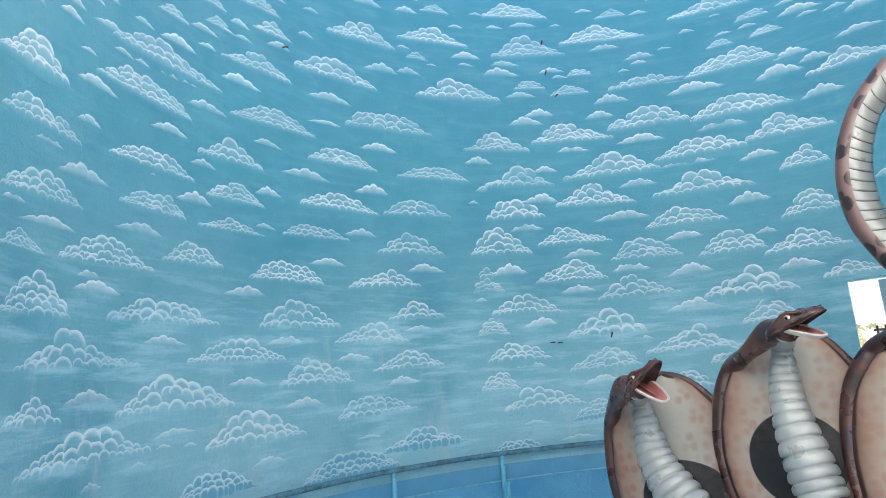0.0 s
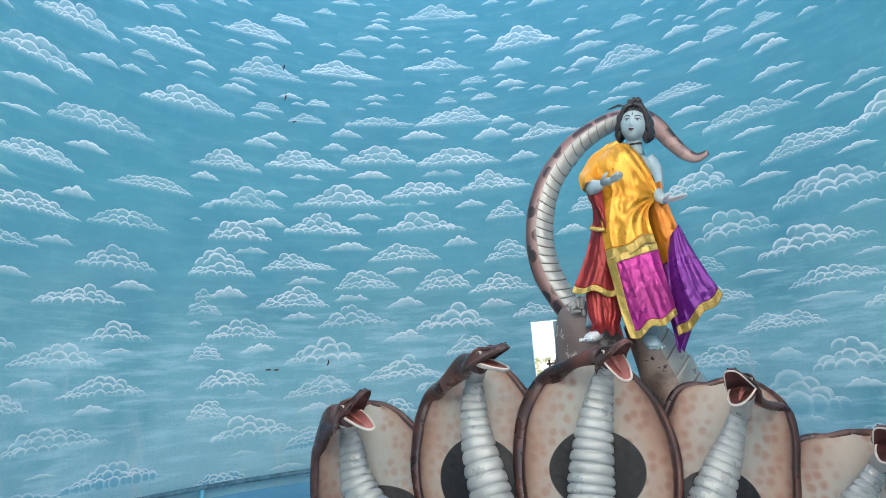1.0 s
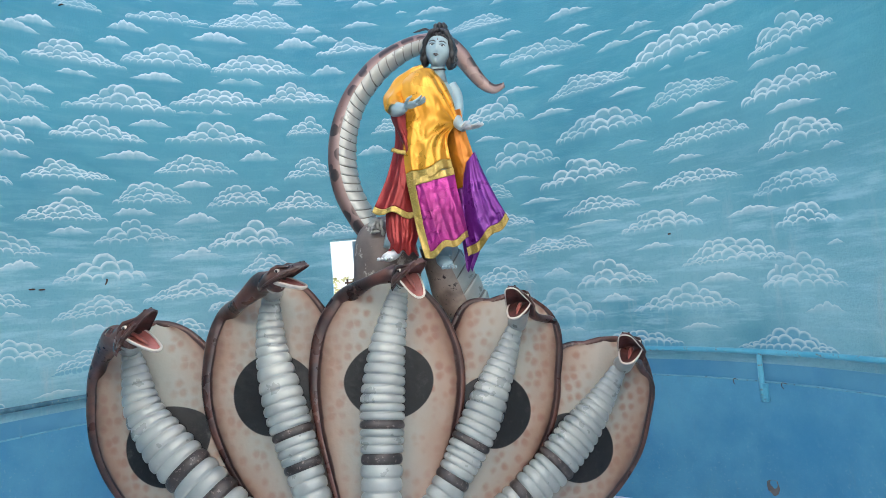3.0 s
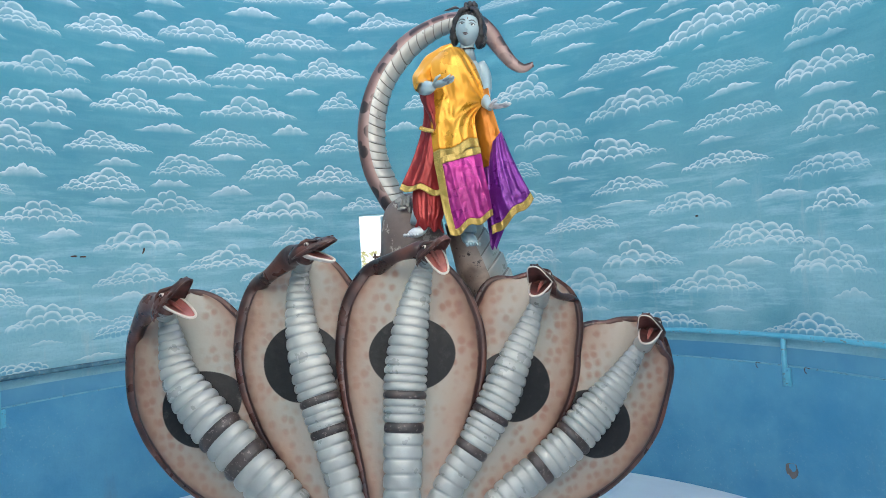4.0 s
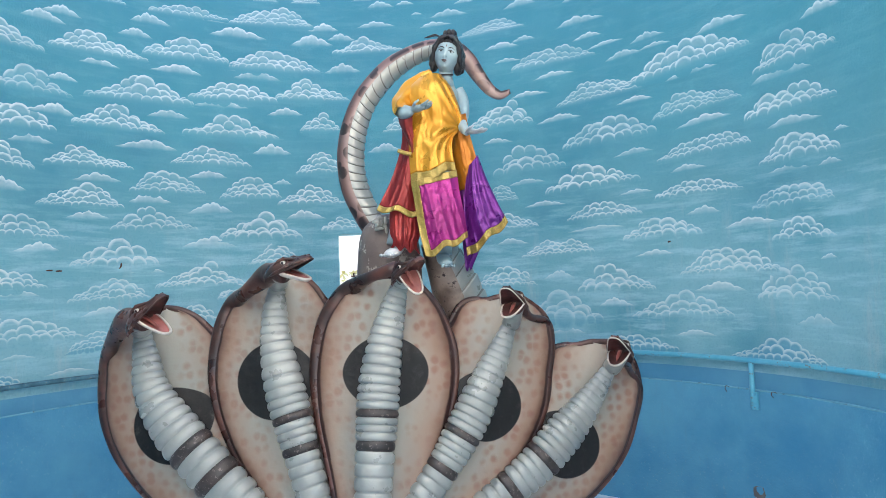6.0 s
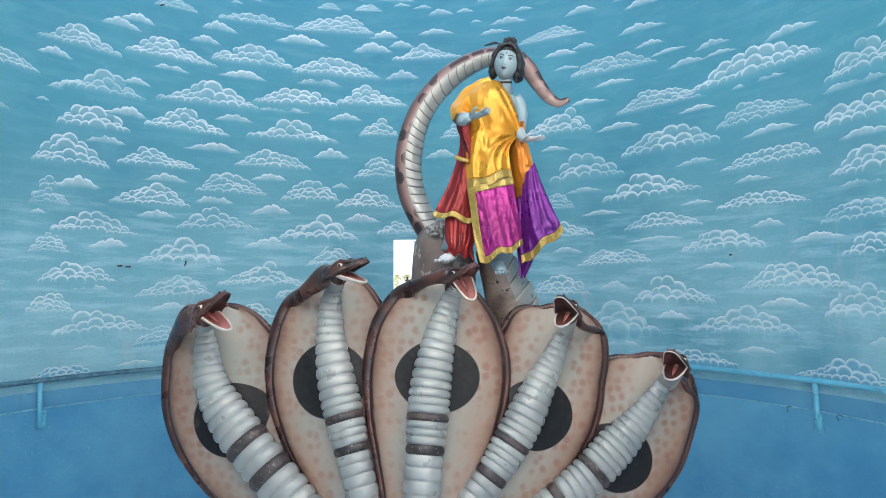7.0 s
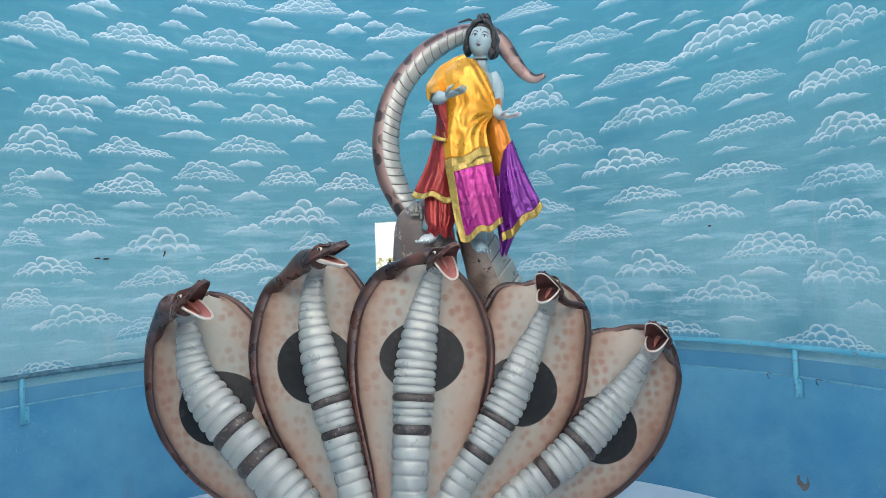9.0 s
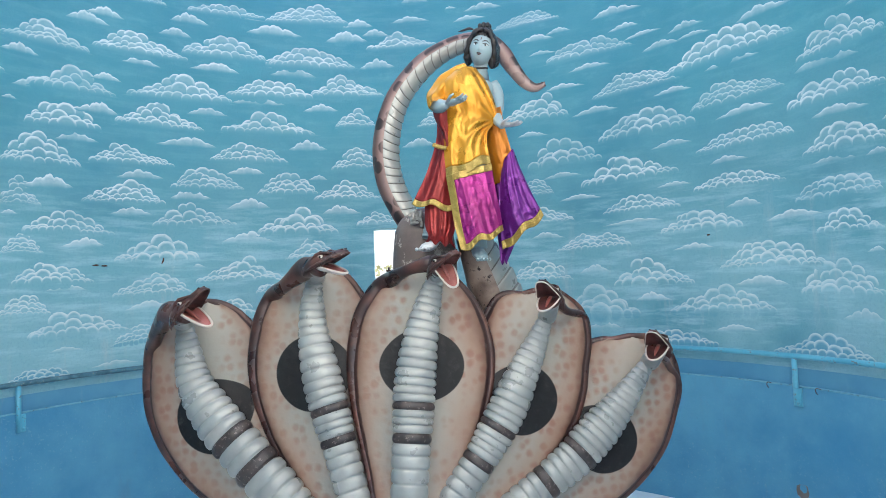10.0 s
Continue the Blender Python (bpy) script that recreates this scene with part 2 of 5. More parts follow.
HOLES = [(DOOR_A0, DOOR_A1, DOOR_H), (ENTRY_A0, ENTRY_A1, ENTRY_H)]
wall_upper = round_wall("wall_upper", 0.985, TOP, RAD, RAD + 0.22, SKY_WALL, 12, HOLES)
tagged(wall_upper, "round plastered wall painted as a blue sky with clouds", "wall")
wall_band = round_wall("wall_band", LIP, 0.985, RAD - 0.004, RAD + 0.22, BAND, 2, HOLES)
tagged(wall_band, "pale blue painted strip of wall under the sky", "wall")
wall_lower = round_wall("wall_lower", 0.0, LIP, RAD - 0.05, RAD + 0.22, BLUE, 4, HOLES)
tagged(wall_lower, "lower round wall in worn deep blue enamel", "wall")
bm = bmesh.new()
tube(bm, [ring(a, LIP + 0.002, RAD - 0.046) for a in range(-150, 152, 2)], [0.006] * 151, 8, 0, (0, 0, 1))
# edge coloured paler than the wall: light from above painted in, with dark chips
tagged(link("trim_ledge", bm, make_plain("lit_chipped_ledge_paint", (0.12, 0.33, 0.45), (0.19, 0.42, 0.52), 12.0, 0.6, chips=(0.10, 0.16, 0.20))), "thin rounded plaster edge along the blue wall", "trim", kind="structure")

bm = bmesh.new()
bmesh.ops.create_circle(bm, cap_ends=True, segments=96, radius=RAD + 0.2, matrix=Matrix.Translation((CX, CY, 0.0)))
tagged(link("floor", bm, FLOOR, smooth=False), "bright white floor of the round chamber", "floor", kind="structure")
bm = bmesh.new()
bmesh.ops.create_grid(bm, x_segments=8, y_segments=8, size=1500.0, matrix=Matrix.Translation((0, 0, -0.02)))
tagged(link("ground", bm, EARTH, smooth=False), "pale sunlit ground outside the chamber", "ground", kind="structure")

# ---------------------------------------------------------------- painted clouds
HEAP_CLOUDS = []
HEAP_CLOUDS += [(-55.1, 1.05, 0.41, 0.11), (65.3, 1.06, 0.63, 0.16), (-81.4, 1.07, 0.76, 0.17), (44.2, 1.08, 0.68, 0.12), (-100.9, 1.14, 0.52, 0.15), (-69.8, 1.18, 0.62, 0.13), (-42, 1.24, 0.35, 0.15), (32.9, 1.28, 0.63, 0.25), (52.1, 1.31, 0.78, 0.19), (-49.8, 1.33, 0.65, 0.2), (-95, 1.35, 0.69, 0.2), (-27.5, 1.39, 0.37, 0.15), (-117, 1.39, 0.76, 0.17), (-76.8, 1.41, 0.63, 0.16), (68.3, 1.43, 0.51, 0.23), (-56.7, 1.49, 0.3, 0.16), (42.1, 1.5, 0.6, 0.22), (-20.3, 1.55, 0.38, 0.17), (24.2, 1.56, 0.49, 0.19), (-105.8, 1.56, 0.76, 0.2), (-122.9, 1.57, 0.3, 0.12), (-39.8, 1.58, 0.56, 0.18)]
HEAP_CLOUDS += [(59, 1.6, 0.72, 0.21), (-85.5, 1.63, 0.56, 0.19), (-27.1, 1.66, 0.61, 0.21), (-53.2, 1.69, 0.51, 0.16), (-71.2, 1.69, 0.58, 0.15), (-117.8, 1.77, 0.72, 0.17), (69.9, 1.79, 0.4, 0.16), (32.8, 1.79, 0.61, 0.16), (-97.4, 1.79, 0.71, 0.14), (-14.5, 1.82, 0.49, 0.18), (-39.3, 1.83, 0.6, 0.23), (49.4, 1.87, 0.58, 0.2), (-77.2, 1.88, 0.58, 0.15), (-57.1, 1.89, 0.25, 0.14), (-122.9, 1.97, 0.36, 0.2), (-107.3, 1.98, 0.73, 0.17), (-88.1, 1.98, 0.6, 0.19), (68.5, 2.01, 0.56, 0.13), (-16.9, 2.03, 0.64, 0.26), (-51.1, 2.03, 0.58, 0.17), (-69.3, 2.03, 0.45, 0.16), (25.6, 2.04, 0.45, 0.12)]
HEAP_CLOUDS += [(40.6, 2.07, 0.62, 0.11), (-3.4, 2.09, 0.36, 0.14), (-33.3, 2.1, 0.63, 0.18), (55.3, 2.16, 0.66, 0.1), (-57.2, 2.21, 0.24, 0.2), (-124.5, 2.21, 0.24, 0.08), (-114.8, 2.22, 0.6, 0.15), (-74.4, 2.25, 0.59, 0.16), (-43.7, 2.26, 0.56, 0.18), (-89.8, 2.26, 0.57, 0.16), (23.7, 2.27, 0.28, 0.12), (69.5, 2.28, 0.51, 0.14), (-103.5, 2.3, 0.41, 0.15), (-8.7, 2.31, 0.57, 0.18), (39, 2.31, 0.76, 0.17), (-18.8, 2.36, 0.48, 0.2), (-31.5, 2.39, 0.55, 0.19), (56.6, 2.43, 0.71, 0.11), (-122.4, 2.43, 0.47, 0.14), (-54.6, 2.49, 0.49, 0.23), (-69.4, 2.49, 0.55, 0.17), (28.9, 2.5, 0.58, 0.2)]
HEAP_CLOUDS += [(-97.9, 2.52, 0.49, 0.1), (-109, 2.53, 0.45, 0.13), (-42.4, 2.55, 0.61, 0.17), (-84.9, 2.56, 0.53, 0.11), (-6.9, 2.57, 0.4, 0.21), (69.1, 2.58, 0.58, 0.14), (-24.8, 2.62, 0.62, 0.16), (41.9, 2.64, 0.73, 0.18), (-97.2, 2.7, 0.43, 0.14), (-123.1, 2.72, 0.45, 0.14), (55.8, 2.73, 0.68, 0.13), (-109.1, 2.75, 0.58, 0.12), (-51.8, 2.77, 0.48, 0.19), (-80.8, 2.77, 0.65, 0.14), (-68, 2.78, 0.55, 0.15), (-38.2, 2.85, 0.63, 0.2), (-21.2, 2.86, 0.75, 0.2), (70, 2.86, 0.55, 0.17), (24.3, 2.89, 0.52, 0.19), (6.8, 2.91, 0.29, 0.13), (-6.9, 2.93, 0.33, 0.18), (-97.7, 2.93, 0.5, 0.16)]
HEAP_CLOUDS += [(-123.9, 2.95, 0.41, 0.17), (40.7, 2.98, 0.71, 0.13), (-50.1, 3.03, 0.55, 0.19), (54.9, 3.04, 0.89, 0.18), (-65.1, 3.07, 0.61, 0.13), (-35.1, 3.08, 0.77, 0.21), (-80, 3.09, 0.57, 0.16), (-110.1, 3.1, 0.65, 0.15), (-21.3, 3.16, 0.68, 0.2), (-8.1, 3.19, 0.62, 0.2), (-91.2, 3.24, 0.68, 0.15), (-53.6, 3.32, 0.56, 0.19), (33.5, 3.33, 0.72, 0.12), (-106.9, 3.34, 0.79, 0.15), (-40.8, 3.39, 0.66, 0.19), (-72, 3.41, 0.73, 0.18), (-13.9, 3.43, 0.72, 0.2), (-28.3, 3.46, 0.66, 0.19), (-93.4, 3.58, 0.57, 0.14), (1.7, 3.6, 0.61, 0.14), (22.9, 3.68, 0.6, 0.1), (-80.3, 3.72, 0.7, 0.18)]
HEAP_CLOUDS += [(-59.5, 3.74, 0.72, 0.19), (-14.6, 3.81, 0.68, 0.19), (-27.7, 3.81, 0.61, 0.1), (16.5, 4.07, 0.6, 0.2), (-75.6, 4.08, 0.57, 0.19), (-46.5, 4.14, 0.63, 0.21), (-63.1, 4.2, 0.63, 0.15), (-33.8, 4.24, 0.74, 0.16), (-16.5, 4.33, 0.64, 0.14), (-1.1, 4.46, 0.67, 0.23), (-47.9, 4.49, 0.57, 0.16), (-15.7, 4.82, 0.71, 0.17)]
FLAT_CLOUDS = []
FLAT_CLOUDS += [(-45.4, 1.1, 0.32, 0.03), (33.8, 1.18, 0.31, 0.05), (53.9, 1.19, 0.31, 0.04), (-51.7, 1.23, 0.23, 0.03), (-93.3, 1.23, 0.26, 0.04), (-78.2, 1.28, 0.22, 0.02), (70.6, 1.29, 0.26, 0.06), (41.9, 1.39, 0.28, 0.06), (-106.1, 1.46, 0.29, 0.03), (-40.7, 1.48, 0.32, 0.06), (57.8, 1.49, 0.38, 0.06), (-88, 1.52, 0.31, 0.05), (-72.3, 1.6, 0.27, 0.05), (32.7, 1.61, 0.25, 0.07), (-51.6, 1.64, 0.27, 0.04), (-116.8, 1.64, 0.29, 0.05), (72.7, 1.67, 0.11, 0.05), (-96.4, 1.67, 0.28, 0.04), (48.3, 1.75, 0.31, 0.04), (-34.5, 1.78, 0.25, 0.05), (-79.9, 1.78, 0.29, 0.04), (-107.5, 1.89, 0.29, 0.04)]
FLAT_CLOUDS += [(-90.4, 1.89, 0.29, 0.05), (62.8, 1.9, 0.39, 0.05), (25.3, 1.9, 0.28, 0.05), (-49.4, 1.94, 0.29, 0.06), (-69.4, 1.96, 0.23, 0.03), (-25.4, 1.97, 0.42, 0.08), (39.2, 1.97, 0.49, 0.03), (56, 2.01, 0.26, 0.05), (-116, 2.1, 0.3, 0.05), (-58.6, 2.15, 0.1, 0.07), (-96.3, 2.17, 0.31, 0.05), (-42.7, 2.18, 0.29, 0.05), (-9.8, 2.19, 0.33, 0.07), (31, 2.19, 0.35, 0.04), (68.2, 2.2, 0.28, 0.04), (45.9, 2.21, 0.28, 0.03), (-25.1, 2.24, 0.35, 0.08), (-34, 2.31, 0.31, 0.07), (54.2, 2.32, 0.28, 0.04), (-121.9, 2.33, 0.33, 0.04), (-53.7, 2.34, 0.32, 0.08), (-67.3, 2.37, 0.32, 0.06)]
FLAT_CLOUDS += [(28.1, 2.38, 0.33, 0.04), (-83.4, 2.39, 0.31, 0.05), (-110.9, 2.41, 0.33, 0.05), (-41.3, 2.45, 0.34, 0.06), (69.4, 2.47, 0.37, 0.05), (-13.6, 2.48, 0.16, 0.08), (45.8, 2.5, 0.32, 0.04), (-25.4, 2.52, 0.31, 0.06), (-117.9, 2.58, 0.32, 0.06), (-92.9, 2.58, 0.17, 0.03), (-77.9, 2.61, 0.28, 0.05), (56.8, 2.62, 0.42, 0.05), (-103.4, 2.64, 0.26, 0.06), (-49.9, 2.68, 0.29, 0.06), (-34.4, 2.72, 0.46, 0.07), (-15.1, 2.73, 0.32, 0.08), (3.7, 2.74, 0.29, 0.09), (23.5, 2.74, 0.26, 0.04), (68.1, 2.77, 0.41, 0.08), (-92.3, 2.79, 0.21, 0.06), (-117.4, 2.84, 0.16, 0.04), (34, 2.85, 0.39, 0.05)]
FLAT_CLOUDS += [(-102, 2.86, 0.2, 0.04), (46.5, 2.88, 0.3, 0.04), (-47.2, 2.9, 0.3, 0.08), (-58.4, 2.9, 0.1, 0.08), (-75.6, 2.92, 0.3, 0.07), (-86.3, 2.96, 0.4, 0.06), (55.4, 2.97, 0.4, 0.05), (-31.1, 2.98, 0.32, 0.06), (-106.8, 2.98, 0.27, 0.05), (-55.1, 3, 0.3, 0.08), (-116.4, 3.03, 0.27, 0.05), (-12.8, 3.06, 0.3, 0.06), (29.3, 3.09, 0.33, 0.04), (-23, 3.1, 0.43, 0.07), (-92.2, 3.11, 0.24, 0.04), (-45.8, 3.15, 0.21, 0.06), (-101.2, 3.2, 0.31, 0.05), (33.5, 3.21, 0.35, 0.04), (-57, 3.22, 0.24, 0.1), (60.2, 3.22, 0.39, 0.06), (45.1, 3.23, 0.31, 0.05), (50.1, 3.24, 0.27, 0.03)]
FLAT_CLOUDS += [(-73.9, 3.25, 0.33, 0.06), (-119.8, 3.29, 0.16, 0.04), (-40.8, 3.31, 0.28, 0.05), (49, 3.31, 0.28, 0.05), (-29.8, 3.34, 0.39, 0.07), (-17.2, 3.35, 0.38, 0.08), (42.2, 3.36, 0.31, 0.03), (-114.9, 3.36, 0.22, 0.04), (-82.9, 3.37, 0.3, 0.03), (25.8, 3.4, 0.24, 0.03), (-2.9, 3.43, 0.31, 0.08), (39.3, 3.45, 0.25, 0.04), (-96, 3.45, 0.32, 0.06), (24.7, 3.52, 0.31, 0.05), (-48.1, 3.55, 0.3, 0.07), (28.6, 3.55, 0.21, 0.04), (-81.8, 3.55, 0.39, 0.06), (-35.7, 3.58, 0.25, 0.07), (38.3, 3.58, 0.41, 0.06), (-45.8, 3.62, 0.27, 0.08), (-8, 3.66, 0.36, 0.1), (-101.5, 3.68, 0.23, 0.04)]
FLAT_CLOUDS += [(-20.1, 3.69, 0.46, 0.08), (-33.5, 3.7, 0.3, 0.1), (-2.9, 3.71, 0.24, 0.06), (-6, 3.79, 0.26, 0.14), (13.5, 3.79, 0.29, 0.04), (-89.9, 3.81, 0.2, 0.05), (3.1, 3.82, 0.34, 0.05), (-96, 3.84, 0.17, 0.05), (28.2, 3.84, 0.28, 0.06), (-72.7, 3.88, 0.31, 0.07), (-67.8, 3.91, 0.22, 0.05), (18.6, 3.96, 0.18, 0.03), (-85.3, 3.98, 0.14, 0.05), (25.8, 4.04, 0.3, 0.05), (9.5, 4.18, 0.28, 0.07), (-3.5, 4.29, 0.39, 0.11), (10.2, 4.31, 0.43, 0.07), (-23.8, 4.55, 0.2, 0.05), (-9.1, 4.59, 0.24, 0.06), (-27, 4.73, 0.25, 0.06), (-20.6, 4.73, 0.32, 0.04)]


def puffs_of_heap(w, h, rnd):
    """Overlapping round puffs that fill a domed outline with low wings, far ones first: (x, z, radius)."""
    r0 = max(0.055 * w, min(0.105 * w, 0.25 * h)) * rnd.uniform(0.9, 1.12)
    peak, blunt = rnd.uniform(-0.22, 0.18), rnd.uniform(1.3, 2.1)
    rows = max(2, min(5, round(h / (r0 * 1.15))))
    notch, ph = rnd.uniform(0.04, 0.14), rnd.uniform(0, 6.3)

    def crest(u):
        d = abs((u - peak) / ((1 - peak) if u > peak else (1 + peak)))
        return h * (1.0 - d ** blunt) * (1.0 - notch + notch * math.sin(5.0 * u + ph))

    out = []
    for k in range(rows):
        level = 1.0 - k / rows
        u, side = -0.94 + rnd.uniform(0, 0.1), []
        while u < 0.96:
            d = abs(u - peak)
            r = r0 * (1.22 - 0.62 * min(1.0, d) ** 1.3) * (1.0 - 0.08 * k) * rnd.uniform(0.7, 1.3)
            top = crest(u) * level
            if top > 0.5 * r or k == rows - 1:
                side.append((u * 0.5 * w, max(0.15 * r, top - r + rnd.uniform(-0.3, 0.25) * r), r))
            u += rnd.uniform(1.05, 1.6) * r / (0.5 * w)
        side.sort(key=lambda q: -abs(q[0] - peak * 0.5 * w))
        out += [(x, zz, r, 1.0) for x, zz, r in side]
    return out


def paint_wedge(bm, a, z, w, h, rnd, strong, l_puff, l_cloud):
    """A low cloud: level base, thin ends, ragged crest."""
    n, m = 26, 4
    peak, skew = rnd.uniform(-0.22, 0.22), rnd.uniform(0, 50)
    lean = rnd.uniform(-0.02, 0.04)
    data = []
    for i in range(n + 1):
        u = -1 + 2 * i / n
        d = (u - peak) / ((1 - peak) if u > peak else (1 + peak))
        crest = (1 - abs(d)) ** 1.15
        bumps = abs(math.sin(7.0 * u + skew)) ** 0.7 * 0.24 + abs(math.sin(15.0 * u + 2 * skew)) * 0.10
        top = h * (0.10 + 0.72 * crest + bumps * min(1.0, 2.2 * crest)) * (1.0 if abs(u) < 1 else 0.3)
        low = -0.10 * h * (1 - u * u) + 0.03 * h * math.sin(9 * u + skew)
        row = []
        for k in range(m + 1):
            v = k / m
            x = u * w * 0.5
            p = ring(a + math.degrees(x / RAD), z + low + (top - low) * v + lean * x, RAD - 0.0014)
            row.append((p, (0.5, -1 + 2 * v), (min(1.0, 3.0 * (1 - abs(u)) + 0.1), strong)))
        data.append(row)
    vs = [[bm.verts.new(c[0]) for c in row] for row in data]
    for i in range(n):
        for k in range(m):
            ids = ((i, k), (i + 1, k), (i + 1, k + 1), (i, k + 1))
            f = bm.faces.new([vs[p][q] for p, q in ids])
            for loop, (p, q) in zip(f.loops, ids):
                loop[l_puff].uv, loop[l_cloud].uv = data[p][q][1], data[p][q][2]


def paint_cloud(a, z, w, h, flat, seed, into=None):
    rnd = random.Random(seed)
    bm = into or bmesh.new()
    l_puff = bm.loops.layers.uv.get("puff") or bm.loops.layers.uv.new("puff")
    l_cloud = bm.loops.layers.uv.get("cloud") or bm.loops.layers.uv.new("cloud")
    strong = rnd.uniform(0.8, 1.15) * (1.0 if z > 1.3 else 0.8)
    lean = rnd.uniform(-0.02, 0.04)
    if flat:
        paint_wedge(bm, a, z, w, min(h * 1.1, 0.27 * w), rnd, strong, l_puff, l_cloud)
    puffs = [] if flat else puffs_of_heap(w, h, rnd)
    if not flat:
        paint_wedge(bm, a, z - 0.008, w * 1.12, 0.2 * h, rnd, strong, l_puff, l_cloud)
    rings = (0.5, 0.82, 1.0)
    n = 16 if into else 20
    for k, (x, zz, r, squash) in enumerate(puffs):
        d0 = 0.0006 + 0.0012 * k / len(puffs)
        wob = [1.0 + 0.06 * noise.noise((x * 9 + 3 * math.cos(q), zz * 9 + 3 * math.sin(q), seed)) for q in (2 * math.pi * j / n for j in range(n))]

        def at(rr, j):
            q = 2 * math.pi * j / n
            u, v = r * rr * wob[j % n] * math.cos(q), r * rr * wob[j % n] * squash * math.sin(q)
            uu = x + u
            p = ring(a + math.degrees(uu / RAD), z + zz + v + lean * uu, RAD - d0 - 0.0001 * (1 - rr * rr))
            top = min(1.0, max(0.0, (zz + v) / (0.3 * h) + 0.25))
            return p, (rr, rr * math.sin(q)), (top if not flat else 1.0, strong)

        data = [[at(rr, j) for j in range(n)] for rr in rings]
        mid = at(0.0, 0)
        vs = [[bm.verts.new(p[0]) for p in row] for row in data]
        vc = bm.verts.new(mid[0])

        def face(items):
            f = bm.faces.new([i[0] for i in items])
            for loop, i in zip(f.loops, items):
                loop[l_puff].uv, loop[l_cloud].uv = i[1][1], i[1][2]

        for j in range(n):
            j2 = (j + 1) % n
            face([(vc, mid), (vs[0][j2], data[0][j2]), (vs[0][j], data[0][j])])
            for i in range(2):
                face([(vs[i][j], data[i][j]), (vs[i][j2], data[i][j2]), (vs[i + 1][j2], data[i + 1][j2]), (vs[i + 1][j], data[i + 1][j])])
    if not into:
        part("flat_cloud" if flat else "heap_cloud", bm, FLAT_COAT if flat else HEAP_COAT, wall_upper)


# small clouds in the gaps between the larger ones
rnd = random.Random(77)
FILL = []
for k in range(2200):
    a, zz = rnd.uniform(-127, 76), rnd.uniform(1.25, 5.1)
    w = rnd.uniform(0.2, 0.34) if k < 1100 else rnd.uniform(0.10, 0.18)
    h = w * (rnd.uniform(0.30, 0.38) if k < 1100 and k % 3 else rnd.uniform(0.16, 0.24))
    clear = all(abs(math.radians(a - q[0]) * RAD) > (w + q[2]) * 0.47 or abs(zz + h / 2 - q[1] - q[3] / 2) > (h + q[3]) * 0.56 for q in HEAP_CLOUDS + FLAT_CLOUDS + FILL)
    if clear and (zz > 3.75 or a < -100 or a > 71):
        FILL.append((a, zz, w, h))
for i, (a, zz, w, h) in enumerate(HEAP_CLOUDS):
    tall = 1.3 if a > 20 and zz > 2.0 else 1.0
    paint_cloud(a, zz - 0.06 * (tall - 1), w, h * tall, False, 100 + i)
for i, row in enumerate(FLAT_CLOUDS):
    paint_cloud(*row, True, 900 + i)
for flat in (True, False):
    bm = bmesh.new()
    for i, row in enumerate(FILL):
        if (row[3] < 0.28 * row[2]) == flat:
            paint_cloud(*row, flat, 2000 + i, bm)
    tagged(part("small_clouds", bm, FLAT_COAT if flat else HEAP_COAT, wall_upper), kind="stuff")

# ---------------------------------------------------------------- guard rail
rail = new("guard_rail")
rail.location = ring(0, 0)
rail.matrix_world = Matrix.Translation((CX, CY, 0))
tagged(rail, "blue painted pipe guard rail bolted round the wall", "rail")
RR = RAD - 0.062


def local(p):
    return Vector(p) - Vector((CX, CY, 0))


bm = bmesh.new()
arc = [a for a in np.arange(-4, 150, 2.0)]
tube(bm, [local(ring(a, RAIL, RR)) for a in arc], [0.017] * len(arc), 12, 0, (0, 0, 1))
part("top_pipe", bm, PIPE, rail)
bm = bmesh.new()
arc = [a for a in np.arange(-150, -4, 2.0)]
tube(bm, [local(ring(a, RAIL, RR)) for a in arc], [0.017 + 0.003 * noise.noise((a * 3.0, 0, 0)) for a in arc], 12, 0, (0, 0, 1))
part("top_pipe", bm, WORN, rail, "weathered pipe with flaking dark paint")
for a in (-127.4, -110.1, -92.8, -75.7, -58.3, -40.9, -23.2, 9.6, 26.9, 44.8, 62.35, 96.1, 113.4):
    bm = bmesh.new()
    foot = RAIL - 0.30
    tube(bm, [local(ring(a, foot, RR)), local(ring(a, foot + 0.15, RR)), local(ring(a, RAIL - 0.011, RR))], [0.016, 0.016, 0.016], 12, 0, (0, 1, 0))
    post = part("post", bm, PIPE, rail)
    bm = bmesh.new()
    turn = Matrix.Translation(local(ring(a + 0.45, foot + 0.055, RAD - 0.052))) @ Matrix.Rotation(radians(-a), 4, "Z")
    slab(bm, (-0.016, -0.022, -0.055), (0.016, -0.002, 0.055), 0.003, 0, turn)
    for dz in (-0.035, 0.035):
        slab(bm, (-0.006, -0.03, dz - 0.006), (0.006, -0.02, dz + 0.006), 0.002, 0, turn)
    part("bracket", bm, PIPE, rail)

